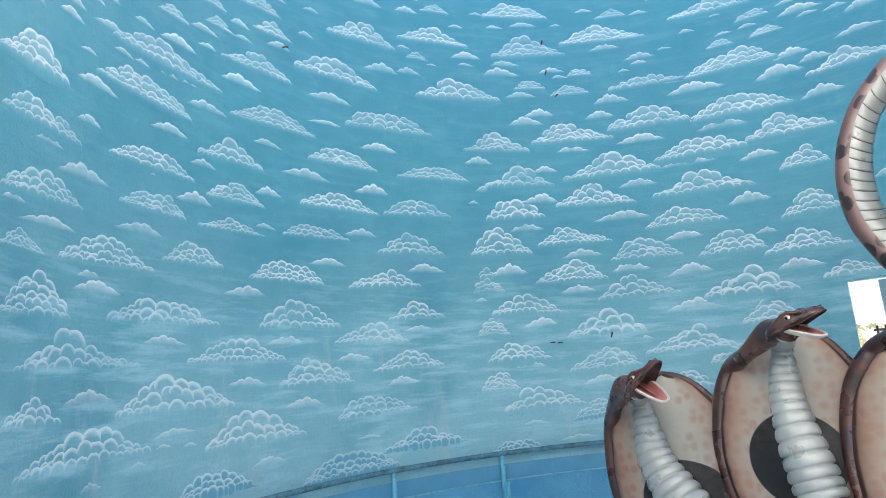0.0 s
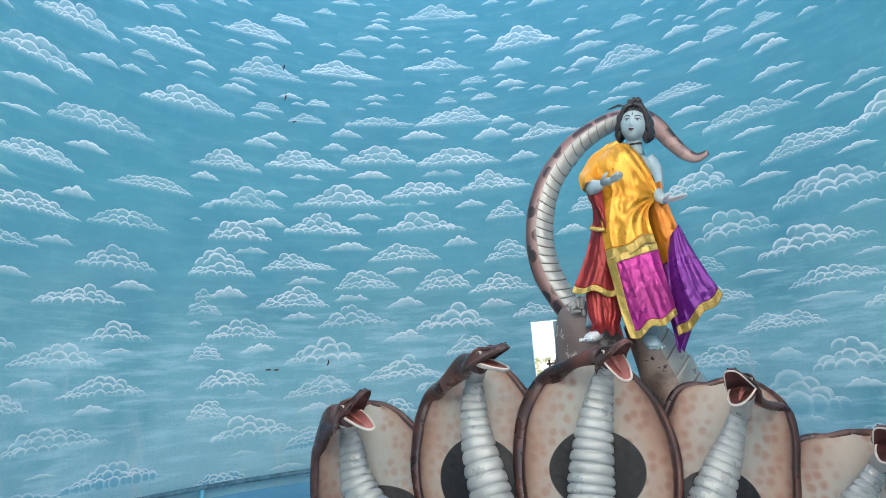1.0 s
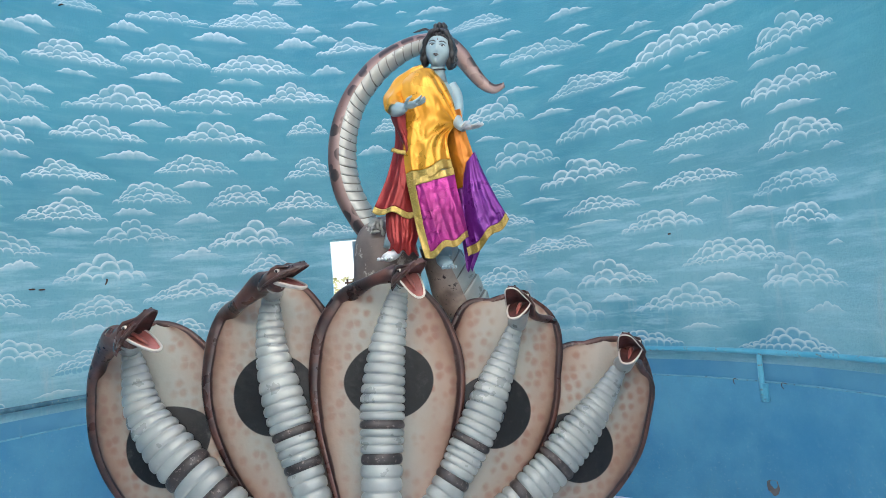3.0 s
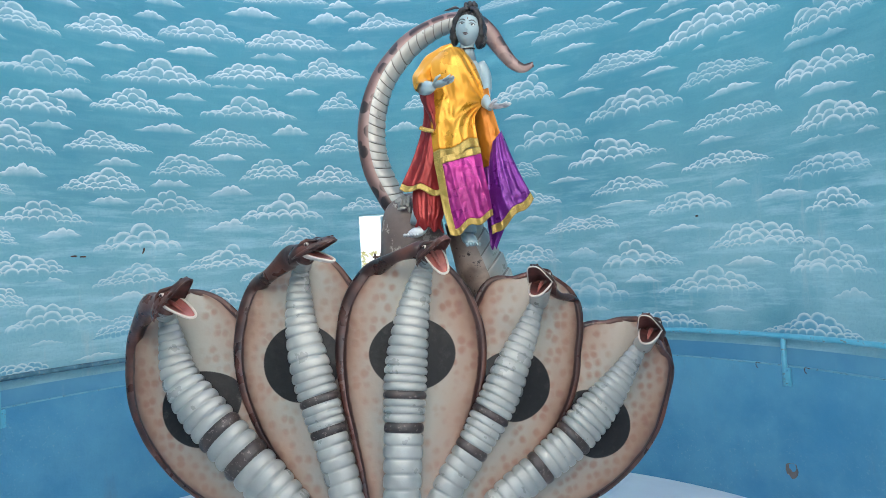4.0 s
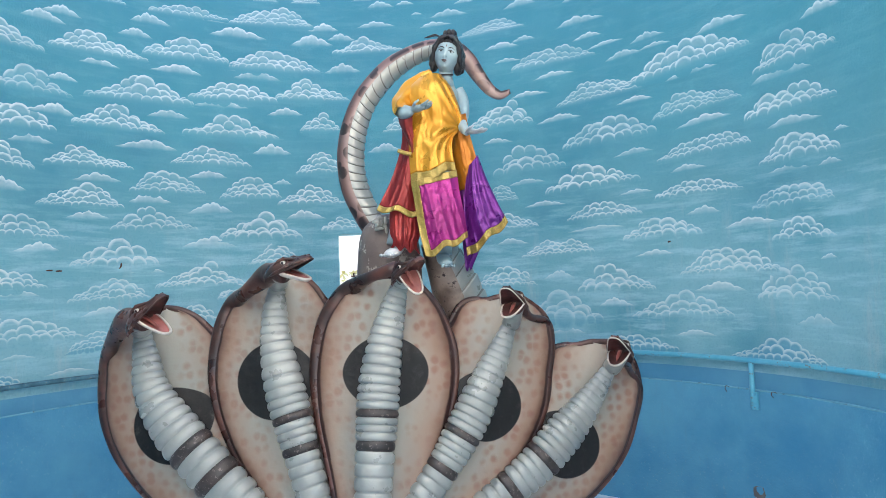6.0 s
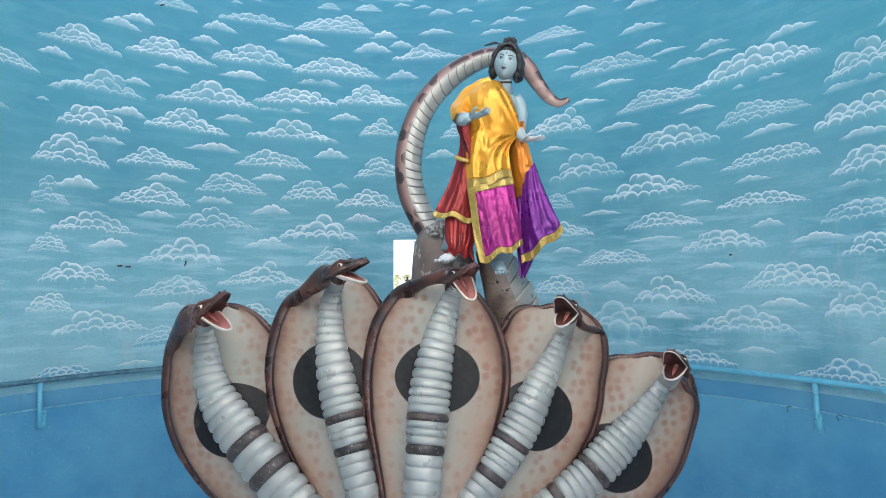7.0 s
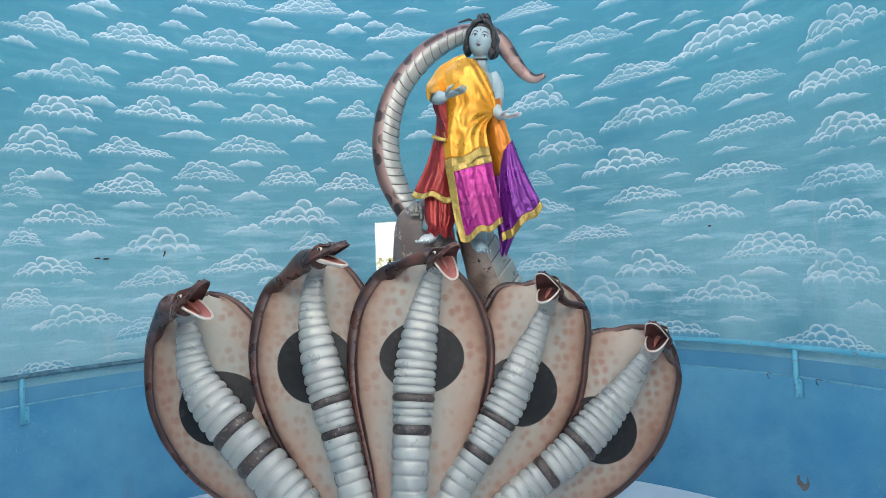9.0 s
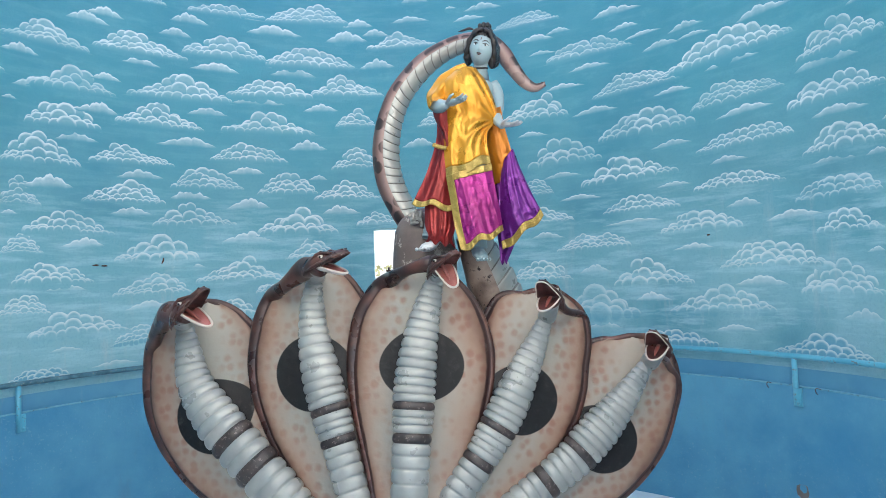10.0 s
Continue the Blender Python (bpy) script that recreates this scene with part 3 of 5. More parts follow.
# ---------------------------------------------------------------- statue materials
def make_hood():
    m = Nodes("painted_cobra_hood", 0.38)
    m.b.inputs["Specular IOR Level"].default_value = 0.3
    u, v = m.uv("hood")
    big = m.noise(3.0, 4.0)
    col = m.mix(m.ramp(big, 0.3, 0.7), (0.30, 0.295, 0.26), (0.34, 0.29, 0.245))
    au = m.math("ABSOLUTE", u)
    edge = m.math("ADD", au, m.math("MULTIPLY", m.math("SUBTRACT", big, 0.5), 0.7))
    col = m.mix(m.math("MULTIPLY", m.ramp(edge, 0.25, 1.0), 0.9), col, (0.27, 0.155, 0.105))
    cell = m.n("ShaderNodeTexVoronoi")
    cell.inputs["Scale"].default_value = 21.0
    cell.inputs["Randomness"].default_value = 0.65
    m.t.links.new(m.stretched(1.0, 0.1, 1.0), cell.inputs["Vector"])
    wob = m.math("ADD", cell.outputs["Distance"], m.math("MULTIPLY", m.math("SUBTRACT", m.noise(22.0, 2.0), 0.5), 0.5))
    spot = m.math("MULTIPLY", m.ramp(wob, 0.56, 0.12), m.ramp(au, 0.12, 0.4))
    col = m.mix(m.math("MULTIPLY", spot, m.ramp(m.noise(2.2), 0.3, 0.65, 0.35, 0.85)), col, (0.24, 0.12, 0.088))
    d = m.math("SQRT", m.math("ADD", m.math("POWER", m.math("DIVIDE", au, 0.61), 2.0), m.math("POWER", v, 2.0)))
    black = m.mix(m.ramp(m.noise(20.0, 5.0, 0.7), 0.5, 0.8), (0.010, 0.010, 0.011), (0.03, 0.028, 0.029))
    col = m.mix(m.ramp(d, 1.0, 0.965), col, black)
    col = m.mix(m.math("MULTIPLY", m.ramp(edge, 0.70, 1.15), 0.75), col, (0.10, 0.05, 0.038))
    rim = m.math("ADD", au, m.math("MULTIPLY", m.math("SUBTRACT", m.noise(14.0, 4.0), 0.5), 0.05))
    col = m.mix(m.ramp(rim, 0.90, 0.935), col, (0.045, 0.022, 0.020))
    dust = m.noise(6.0, 6.0, 0.7)
    col = m.mix(m.math("MULTIPLY", m.ramp(dust, 0.6, 0.85), 0.25), col, (0.5, 0.47, 0.43))
    m.bump(m.math("ADD", m.noise(35.0, 4.0), m.math("MULTIPLY", spot, -0.7)), 0.3, 0.006)
    return m.done(col, m.ramp(dust, 0.3, 0.7, 0.40, 0.58))


def make_brown():
    m = Nodes("dark_brown_snake_paint", 0.33)
    col = m.mix(m.ramp(m.noise(7.0, 5.0), 0.35, 0.7), (0.030, 0.014, 0.013), (0.115, 0.045, 0.033))
    col = m.mix(m.ramp(m.noise(34.0, 5.0, 0.75), 0.70, 0.74), col, (0.34, 0.26, 0.23))
    m.bump(m.noise(60.0, 4.0), 0.3, 0.003)
    return m.done(col, m.ramp(m.noise(9.0), 0.3, 0.7, 0.22, 0.45))


def make_silver():
    m = Nodes("pearl_white_belly_paint", 0.34, 0.2)
    col = m.mix(m.ramp(m.noise(6.0, 5.0), 0.3, 0.7), (0.27, 0.285, 0.275), (0.36, 0.37, 0.35))
    col = m.mix(m.math("MULTIPLY", m.ramp(m.noise(22.0, 6.0, 0.75), 0.62, 0.8), 0.12), col, (0.25, 0.24, 0.22))
    m.bump(m.noise(50.0, 4.0), 0.2, 0.003)
    return m.done(col, m.ramp(m.noise(11.0), 0.3, 0.7, 0.26, 0.40))


def make_snake_skin():
    m = Nodes("spotted_snake_skin_paint", 0.35)
    col = m.mix(m.ramp(m.noise(5.0, 5.0), 0.3, 0.7), (0.27, 0.165, 0.145), (0.36, 0.26, 0.24))
    cell = m.n("ShaderNodeTexVoronoi")
    cell.inputs["Scale"].default_value = 14.0
    m.t.links.new(m.place(), cell.inputs["Vector"])
    spot = m.ramp(m.math("ADD", cell.outputs["Distance"], m.math("MULTIPLY", m.math("SUBTRACT", m.noise(30.0), 0.5), 0.3)), 0.52, 0.42)
    u, v = m.uv("skin")
    back = m.ramp(m.math("ABSOLUTE", m.math("SUBTRACT", u, 0.5)), 0.24, 0.40)
    col = m.mix(m.math("MULTIPLY", back, 0.85), col, (0.10, 0.042, 0.036))
    col = m.mix(m.math("MULTIPLY", spot, m.ramp(back, 0.0, 0.6, 0.25, 0.95)), col, (0.022, 0.013, 0.014))
    m.bump(m.noise(55.0, 4.0), 0.25, 0.003)
    return m.done(col, m.ramp(m.noise(9.0), 0.3, 0.7, 0.26, 0.48))


def make_trunk():
    m = Nodes("grey_brown_flaking_trunk_paint", 0.5)
    col = m.mix(m.ramp(m.noise(4.0, 5.0), 0.3, 0.7), (0.10, 0.075, 0.070), (0.20, 0.155, 0.14))
    col = m.mix(m.ramp(m.noise(11.0, 6.0, 0.72), 0.57, 0.62), col, (0.40, 0.35, 0.31))
    m.bump(m.noise(22.0, 6.0, 0.7), 0.5, 0.008)
    return m.done(col)


def make_satin(name, dark, light, rough=0.3, weave=180.0, glint=0.0):
    m = Nodes(name, rough, 0.4)
    col = m.mix(m.ramp(m.noise(4.0, 4.0), 0.3, 0.7), dark, light)
    if glint:
        sparkle = m.ramp(m.noise(230.0, 3.0, 0.7), 0.52, 0.66)
        col = m.mix(m.math("MULTIPLY", sparkle, glint), col, tuple(min(0.9, 2.2 * c + 0.04) for c in light))
    crease = m.math("ADD", m.noise(9.0, 3.0, 0.55, m.stretched(1.0, 1.0, 0.4)), m.math("MULTIPLY", m.noise(weave, 2.0), 0.06))
    m.bump(crease, 0.3, 0.02)
    return m.done(col, m.ramp(m.noise(9.0), 0.3, 0.7, rough * 0.75, rough * 1.3))


COIL = make_plain("mottled_brown_coil_paint", (0.10, 0.065, 0.055), (0.34, 0.27, 0.23), 7.0, 0.4, chips=(0.03, 0.018, 0.016))
SEAM = make_plain("dark_grey_plate_seam", (0.10, 0.095, 0.09), (0.17, 0.16, 0.15), 20.0, 0.5)
HOOD, BROWN, SILVER, SKIN, TRUNK = make_hood(), make_brown(), make_silver(), make_snake_skin(), make_trunk()
BANDING = make_plain("dark_belly_band_paint", (0.022, 0.018, 0.018), (0.06, 0.045, 0.042), 16.0, 0.4, chips=(0.16, 0.13, 0.12))
PINK = make_plain("pink_mouth_paint", (0.24, 0.065, 0.055), (0.40, 0.14, 0.12), 14.0, 0.35)
# dark red-brown of the mouth hollows and figure's lips; also the wall hole's shade
DARK_RED = make_plain("dark_red_and_hole_shade", (0.04, 0.014, 0.013), (0.11, 0.034, 0.03), 20.0, 0.5)
LIPS = make_plain("ivory_lip_paint", (0.48, 0.43, 0.38), (0.60, 0.54, 0.48), 24.0, 0.35)
EYE = make_plain("glossy_eye_paint", (0.012, 0.010, 0.010), (0.03, 0.02, 0.02), 20.0, 0.12, bump=0.0)
BODY = make_plain("grey_blue_figure_paint", (0.23, 0.33, 0.37), (0.30, 0.39, 0.42), 7.0, 0.35)
# paler BODY for one brightly lit hand and foot; also the eye whites
PALE = make_plain("overlit_limb_and_eye_white", (0.48, 0.51, 0.53), (0.60, 0.62, 0.63), 9.0, 0.35)
HAIR = make_plain("dark_hair_paint", (0.008, 0.008, 0.010), (0.026, 0.025, 0.028), 26.0, 0.38, bump=0.6, dist=0.006)
YELLOW = make_satin("yellow_satin", (0.54, 0.235, 0.012), (0.64, 0.305, 0.03), 0.28)
AMBER = make_satin("amber_satin", (0.34, 0.10, 0.006), (0.46, 0.16, 0.010), 0.34)
RED = make_satin("red_satin", (0.17, 0.010, 0.011), (0.24, 0.016, 0.016), 0.36)
MAGENTA = make_satin("magenta_sequin_satin", (0.20, 0.007, 0.11), (0.32, 0.013, 0.19), 0.28, glint=0.3)
PURPLE = make_satin("purple_satin", (0.10, 0.008, 0.16), (0.17, 0.015, 0.24), 0.3, glint=0.2)
GOLD = make_satin("gold_braid", (0.24, 0.165, 0.035), (0.38, 0.27, 0.07), 0.4, 320.0, 0.5)


# ---------------------------------------------------------------- cobras
def snake_head(bm, at, fwd, up, size, gape, mats, pale_lip):
    """A cobra's head with its mouth open: two hollow jaws with raised lips, tongue, brows, eyes, nostrils.
    mats: (top, lip, inside, throat, eye) slots."""
    f = Vector(fwd).normalized()
    s = f.cross(Vector(up)).normalized()
    u = s.cross(f).normalized()
    o = Vector(at)
    top_m, lip_m, in_m, throat_m, eye_m = mats
    half = 16

    def jaw(sign, tilt, rows, m_out, m_in, hollow, lip, m_lip):
        """rows: along, half width, thickness; the mouth side is a hollow."""
        c, si = math.cos(tilt), math.sin(tilt)

        def spot(x, h, y):
            h *= sign
            return o + (f * (x * c - h * si) + u * (x * si + h * c) + s * y) * size

        fine = spline(rows, 30)
        loops = []
        for x, w, t in fine:
            w, t = max(w, 0.004), max(t, 0.004)
            line = []
            for k in range(half + 1):
                q = math.pi * k / half
                y = w * math.cos(q)
                line.append(spot(x, t * math.sin(q) ** 0.8, y))
            for k in range(1, half):
                y = -w + 2 * w * k / half
                line.append(spot(x, hollow * t * (1 - (y / w) ** 2), y))
            loops.append(line)
        vs = grid(bm, loops, lambda i, j: m_out if j < half else m_in, True)
        for row in (vs[0], vs[-1]):
            bm.faces.new(row).material_index = m_out
        cut = 9 if sign > 0 else 2
        edge = [p[0] for p in loops[cut:]] + [p[half] for p in reversed(loops[cut:])]
        n = len(edge)
        tube(bm, edge, [lip * size * (0.55 + 0.45 * math.sin(math.pi * k / (n - 1))) for k in range(n)], 8, m_lip, tuple(u))
        return spot

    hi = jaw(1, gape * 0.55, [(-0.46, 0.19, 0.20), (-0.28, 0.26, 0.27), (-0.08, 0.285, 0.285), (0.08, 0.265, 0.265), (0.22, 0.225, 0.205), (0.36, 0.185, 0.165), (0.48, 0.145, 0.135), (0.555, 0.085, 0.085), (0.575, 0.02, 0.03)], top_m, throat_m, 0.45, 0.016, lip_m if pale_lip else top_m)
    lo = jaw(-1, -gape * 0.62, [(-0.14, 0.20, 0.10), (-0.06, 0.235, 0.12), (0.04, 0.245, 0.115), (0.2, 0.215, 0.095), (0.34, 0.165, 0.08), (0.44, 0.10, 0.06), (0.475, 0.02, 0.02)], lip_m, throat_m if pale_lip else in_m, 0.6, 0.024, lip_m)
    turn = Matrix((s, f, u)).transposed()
    # dark red-brown ball closing the back of the mouth
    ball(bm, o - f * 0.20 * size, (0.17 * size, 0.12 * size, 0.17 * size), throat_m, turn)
    tube(bm, [lo(x, h, 0) for x, h in ((-0.15, 0.03), (0.0, 0.02), (0.14, 0.02), (0.27, 0.035))], [0.045 * size, 0.05 * size, 0.04 * size, 0.012 * size], 12, in_m, tuple(u), True, 0.45)
    for sgn in (-1, 1):
        e = hi(0.09, 0.165, sgn * 0.205)
        ball(bm, e, (0.042 * size, 0.058 * size, 0.042 * size), lip_m, turn, 8, 12)
        ball(bm, e + s * (sgn * 0.022 * size), (0.026 * size, 0.034 * size, 0.03 * size), eye_m, turn, 8, 12)
        brow = [hi(x, h, sgn * y) for x, h, y in ((-0.14, 0.20, 0.21), (0.0, 0.245, 0.19), (0.12, 0.235, 0.185), (0.24, 0.17, 0.17), (0.34, 0.13, 0.13))]
        tube(bm, brow, [0.012 * size, 0.034 * size, 0.04 * size, 0.028 * size, 0.01 * size], 8, top_m, tuple(u))
        cheek = [hi(x, h, sgn * y) for x, h, y in ((-0.32, 0.06, 0.25), (-0.12, 0.055, 0.29), (0.1, 0.06, 0.27), (0.3, 0.055, 0.21))]
        tube(bm, cheek, [0.012 * size, 0.032 * size, 0.03 * size, 0.012 * size], 8, top_m, tuple(u))
        ball(bm, hi(0.50, 0.10, sgn * 0.065), (0.03 * size, 0.036 * size, 0.03 * size), top_m, turn, 6, 10)
        ball(bm, hi(0.525, 0.105, sgn * 0.072), (0.014 * size, 0.02 * size, 0.014 * size), eye_m, turn, 6, 8)


def cobra(label, hood, eye, belly, bands, head, fwd, up, size, gape, nape, edge_side):
    """One rearing cobra: hood rows (x, y, z, half width) from top to base, eye mark (at, half length) along
    the hood as fractions, belly rows (x, y, z, radius), dark bands as fractions of the belly."""
    bm = bmesh.new()
    n, m = 64, 40
    fine = spline([(*r[:3], r[3] ** 2) for r in hood], 900)
    fine[:, 3] = np.sqrt(np.maximum(fine[:, 3], 1e-6))
    run = np.concatenate([[0], np.cumsum(np.sqrt((np.diff(fine, axis=0) ** 2).sum(1)))])
    axis = fine[np.searchsorted(run, np.linspace(0, run[-1], n)).clip(0, 899)]
    pts = [Vector(p[:3]) for p in axis]
    length = np.cumsum([0] + [(pts[i + 1] - pts[i]).length for i in range(n - 1)])
    e_at, e_half = eye[0] * length[-1], eye[1]
    front, back = [], []
    for i, p in enumerate(pts):
        d = (pts[min(i + 1, n - 1)] - pts[max(i - 1, 0)]).normalized()
        side = d.cross(Vector((0, 1, 0))).normalized()
        away = side.cross(d).normalized()
        away = away if away.y > 0 else -away
        w = axis[i][3]
        rowf, rowb = [], []
        for j in range(m + 1):
            q = -1 + 2 * j / m
            bow = w * (0.16 * q * q + 0.34 * max(0.0, abs(q) - 0.82) ** 1.5 * 4)
            dish = 0.012 * math.sin(math.pi * q) ** 2 + 0.004 * noise.noise(p * 6 + Vector((q, 0, 0)))
            rowf.append(p + side * (w * q) + away * (bow + dish))
            rowb.append(p + side * (w * q * 0.985) + away * (bow + dish + 0.028 + 0.03 * (1 - q * q)))
        front.append(rowf)
        back.append(rowb)
    uv = lambda i, j: (-1 + 2 * j / m, (length[min(i, n - 1)] - e_at) / e_half)
    vf = grid(bm, front, 0, False, uv, "hood")
    vb = grid(bm, back, 1, False, uv, "hood")
    for a, b in (([r[0] for r in vf], [r[0] for r in vb]), ([r[-1] for r in vf], [r[-1] for r in vb]), (vf[0], vb[0]), (vf[-1], vb[-1])):
        for k in range(len(a) - 1):
            fc = bm.faces.new((a[k], a[k + 1], b[k + 1], b[k]))
            fc.material_index = 1
    # thick rounded rim
    edge = [r[0] for r in front[::-1]] + front[0][1:-1:8] + [r[-1] for r in front]
    edge = edge[2:-2]
    tube(bm, [p + Vector((0, 0.012, 0)) for p in edge], [0.0165 + 0.003 * noise.noise(p * 9) for p in edge], 10, 1, (0, 1, 0))
    # ridged belly
    rings, sub = 29, 10
    b = spline(belly, rings * sub + 1)
    radii, slots = [], []
    dark = set()
    for w in bands:
        i = int(np.argmin(((b[:, :3] - np.array(w)) ** 2).sum(1)))
        dark.add(min(rings - 1, i // sub))
    for i in range(len(b)):
        ph = (i % sub) / sub
        wave = math.sqrt(max(0.0, 1 - (2 * ph ** 1.25 - 1) ** 2))
        k = i // sub
        uneven = 1.0 + 0.025 * noise.noise((k * 3.7, b[0][0] * 9, 0))
        radii.append(b[i][3] * (0.63 + 0.27 * min(1.0, i / (0.38 * len(b)))) * uneven * (0.865 + 0.155 * wave ** 0.8))
        slots.append(min(rings - 1, i // sub))
    tube(bm, [p[:3] for p in b], radii, 26, lambda i, j: 3 if slots[i] in dark else 2, (0, 1, 0), True, 0.72)
    # brown nape from the hood's top up into the head
    h = Vector(head)
    fv = Vector(fwd).normalized()
    last = Vector(nape[-1][:3])
    first = min(range(4, 44), key=lambda i: (front[i][edge_side] - last).length) + 5
    path = spline([tuple(h - fv * 0.12 * size) + (0.22 * size,), tuple(h - fv * 0.40 * size + Vector((0, 0.03, 0.0))) + (0.21 * size,)] + [(*q[:3], q[3] + (0.002 if edge_side == 0 else -0.012)) for q in nape] + [tuple(front[i][edge_side] + Vector((0, 0.014, 0))) + (max(0.006, 0.050 - 0.0008 * i) if edge_side == 0 else 0.020,) for i in range(first, 50, 4)], 70)
    tube(bm, [p[:3] for p in path], [max(0.004, p[3]) for p in path], 16, 1, (0, 1, 0), True, 0.9)
    throat = spline([tuple(h - fv * 0.2 * size - Vector((0, 0, 0.05 * size))) + (0.17 * size,), tuple(Vector(belly[0][:3]) + Vector((0, 0.0, -0.01))) + (belly[0][3] * 0.9,)], 8)
    tube(bm, [p[:3] for p in throat], [p[3] for p in throat], 14, 2, (0, 1, 0))
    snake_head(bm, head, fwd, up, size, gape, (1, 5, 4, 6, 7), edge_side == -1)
    ob = link("cobra_statue", bm, [HOOD, BROWN, SILVER, BANDING, PINK, LIPS, DARK_RED, EYE])
    return tagged(ob, label, "cobra statue", "cobras of the fountain group")


cobra("painted cobra with spread hood, head aside, mouth wide open",
      [(-1.144, 3.139, 1.558, 0.000), (-1.146, 3.126, 1.499, 0.156), (-1.151, 3.103, 1.396, 0.254), (-1.150, 3.077, 1.279, 0.295), (-1.108, 3.037, 1.095, 0.322), (-1.005, 2.994, 0.900, 0.287), (-0.845, 2.955, 0.723, 0.221), (-0.685, 2.917, 0.549, 0.145), (-0.546, 2.879, 0.376, 0.107)],
      (0.385, 0.171),
      [(-1.236, 3.072, 1.480, 0.053), (-1.206, 3.041, 1.339, 0.082), (-1.165, 3.007, 1.186, 0.099), (-1.053, 2.971, 1.022, 0.116), (-0.906, 2.935, 0.861, 0.120), (-0.738, 2.896, 0.681, 0.116), (-0.600, 2.863, 0.530, 0.105), (-0.502, 2.833, 0.395, 0.094)],
      ((-0.955, 2.956, 0.953), (-0.849, 2.926, 0.817)), (-1.094, 2.800, 1.528), (0.92, -0.34, 0.10), (-0.2, -0.1, 1.0), 0.232, 1.2, ((-1.238, 2.920, 1.515) + (0.050,), (-1.362, 3.070, 1.421) + (0.033,)), 0)
cobra("painted plaster cobra with tall spotted hood and open jaws",
      [(-0.569, 3.069, 1.697, 0.000), (-0.574, 3.055, 1.634, 0.148), (-0.592, 3.031, 1.524, 0.248), (-0.606, 3.003, 1.396, 0.287), (-0.607, 2.965, 1.221, 0.297), (-0.567, 2.922, 1.025, 0.267), (-0.499, 2.880, 0.835, 0.211), (-0.421, 2.837, 0.640, 0.146), (-0.363, 2.786, 0.410, 0.100)],
      (0.36, 0.175),
      [(-0.599, 3.013, 1.666, 0.052), (-0.608, 2.982, 1.527, 0.075), (-0.599, 2.948, 1.375, 0.087), (-0.556, 2.905, 1.177, 0.099), (-0.516, 2.873, 1.033, 0.095), (-0.476, 2.842, 0.893, 0.084), (-0.418, 2.798, 0.689, 0.080), (-0.357, 2.741, 0.430, 0.076)],
      ((-0.523, 2.883, 1.076), (-0.486, 2.854, 0.944)), (-0.500, 2.760, 1.700), (0.92, -0.36, 0.04), (-0.05, -0.1, 1.0), 0.215, 0.66, ((-0.620, 2.880, 1.687) + (0.048,), (-0.724, 2.960, 1.622) + (0.031,)), 0)
cobra("tall cobra with broadest spotted hood below the figure's feet",
      [(-0.085, 2.968, 1.691, 0.000), (-0.090, 2.955, 1.630, 0.149), (-0.101, 2.931, 1.521, 0.252), (-0.111, 2.903, 1.397, 0.301), (-0.116, 2.869, 1.239, 0.315), (-0.131, 2.827, 1.052, 0.285), (-0.154, 2.788, 0.871, 0.223), (-0.175, 2.752, 0.707, 0.165), (-0.197, 2.694, 0.444, 0.098)],
      (0.355, 0.162),
      [(-0.030, 2.910, 1.652, 0.048), (-0.069, 2.883, 1.534, 0.075), (-0.109, 2.851, 1.389, 0.089), (-0.139, 2.815, 1.223, 0.098), (-0.153, 2.785, 1.085, 0.099), (-0.164, 2.755, 0.951, 0.091), (-0.181, 2.707, 0.734, 0.085), (-0.198, 2.648, 0.464, 0.078)],
      ((-0.145, 2.785, 1.085), (-0.166, 2.757, 0.957)), (0.003, 2.720, 1.668), (0.62, -0.72, -0.22), (-0.15, -0.1, 1.0), 0.20, 1.35, ((-0.068, 2.800, 1.687) + (0.035,), (-0.158, 2.860, 1.667) + (0.023,)), 0)
cobra("painted plaster cobra leaning outwards with gaping mouth raised",
      [(0.440, 3.036, 1.549, 0.000), (0.440, 3.031, 1.533, 0.130), (0.434, 3.022, 1.487, 0.205), (0.420, 2.999, 1.380, 0.250), (0.392, 2.975, 1.267, 0.261), (0.341, 2.940, 1.109, 0.276), (0.255, 2.899, 0.922, 0.240), (0.120, 2.859, 0.743, 0.175), (-0.010, 2.824, 0.580, 0.130), (-0.125, 2.784, 0.401, 0.105)],
      (0.38, 0.159),
      [(0.460, 2.963, 1.442, 0.046), (0.404, 2.937, 1.322, 0.069), (0.339, 2.910, 1.202, 0.086), (0.259, 2.877, 1.050, 0.095), (0.187, 2.852, 0.936, 0.092), (0.110, 2.828, 0.825, 0.081), (-0.006, 2.794, 0.674, 0.078), (-0.122, 2.743, 0.442, 0.076)],
      ((0.196, 2.858, 0.966), (0.119, 2.833, 0.852)), (0.440, 2.760, 1.520), (-0.48, -0.80, 0.12), (0.1, 0.2, 1.0), 0.19, 1.1, ((0.490, 2.880, 1.511) + (0.043,), (0.548, 2.960, 1.454) + (0.030,)), -1)
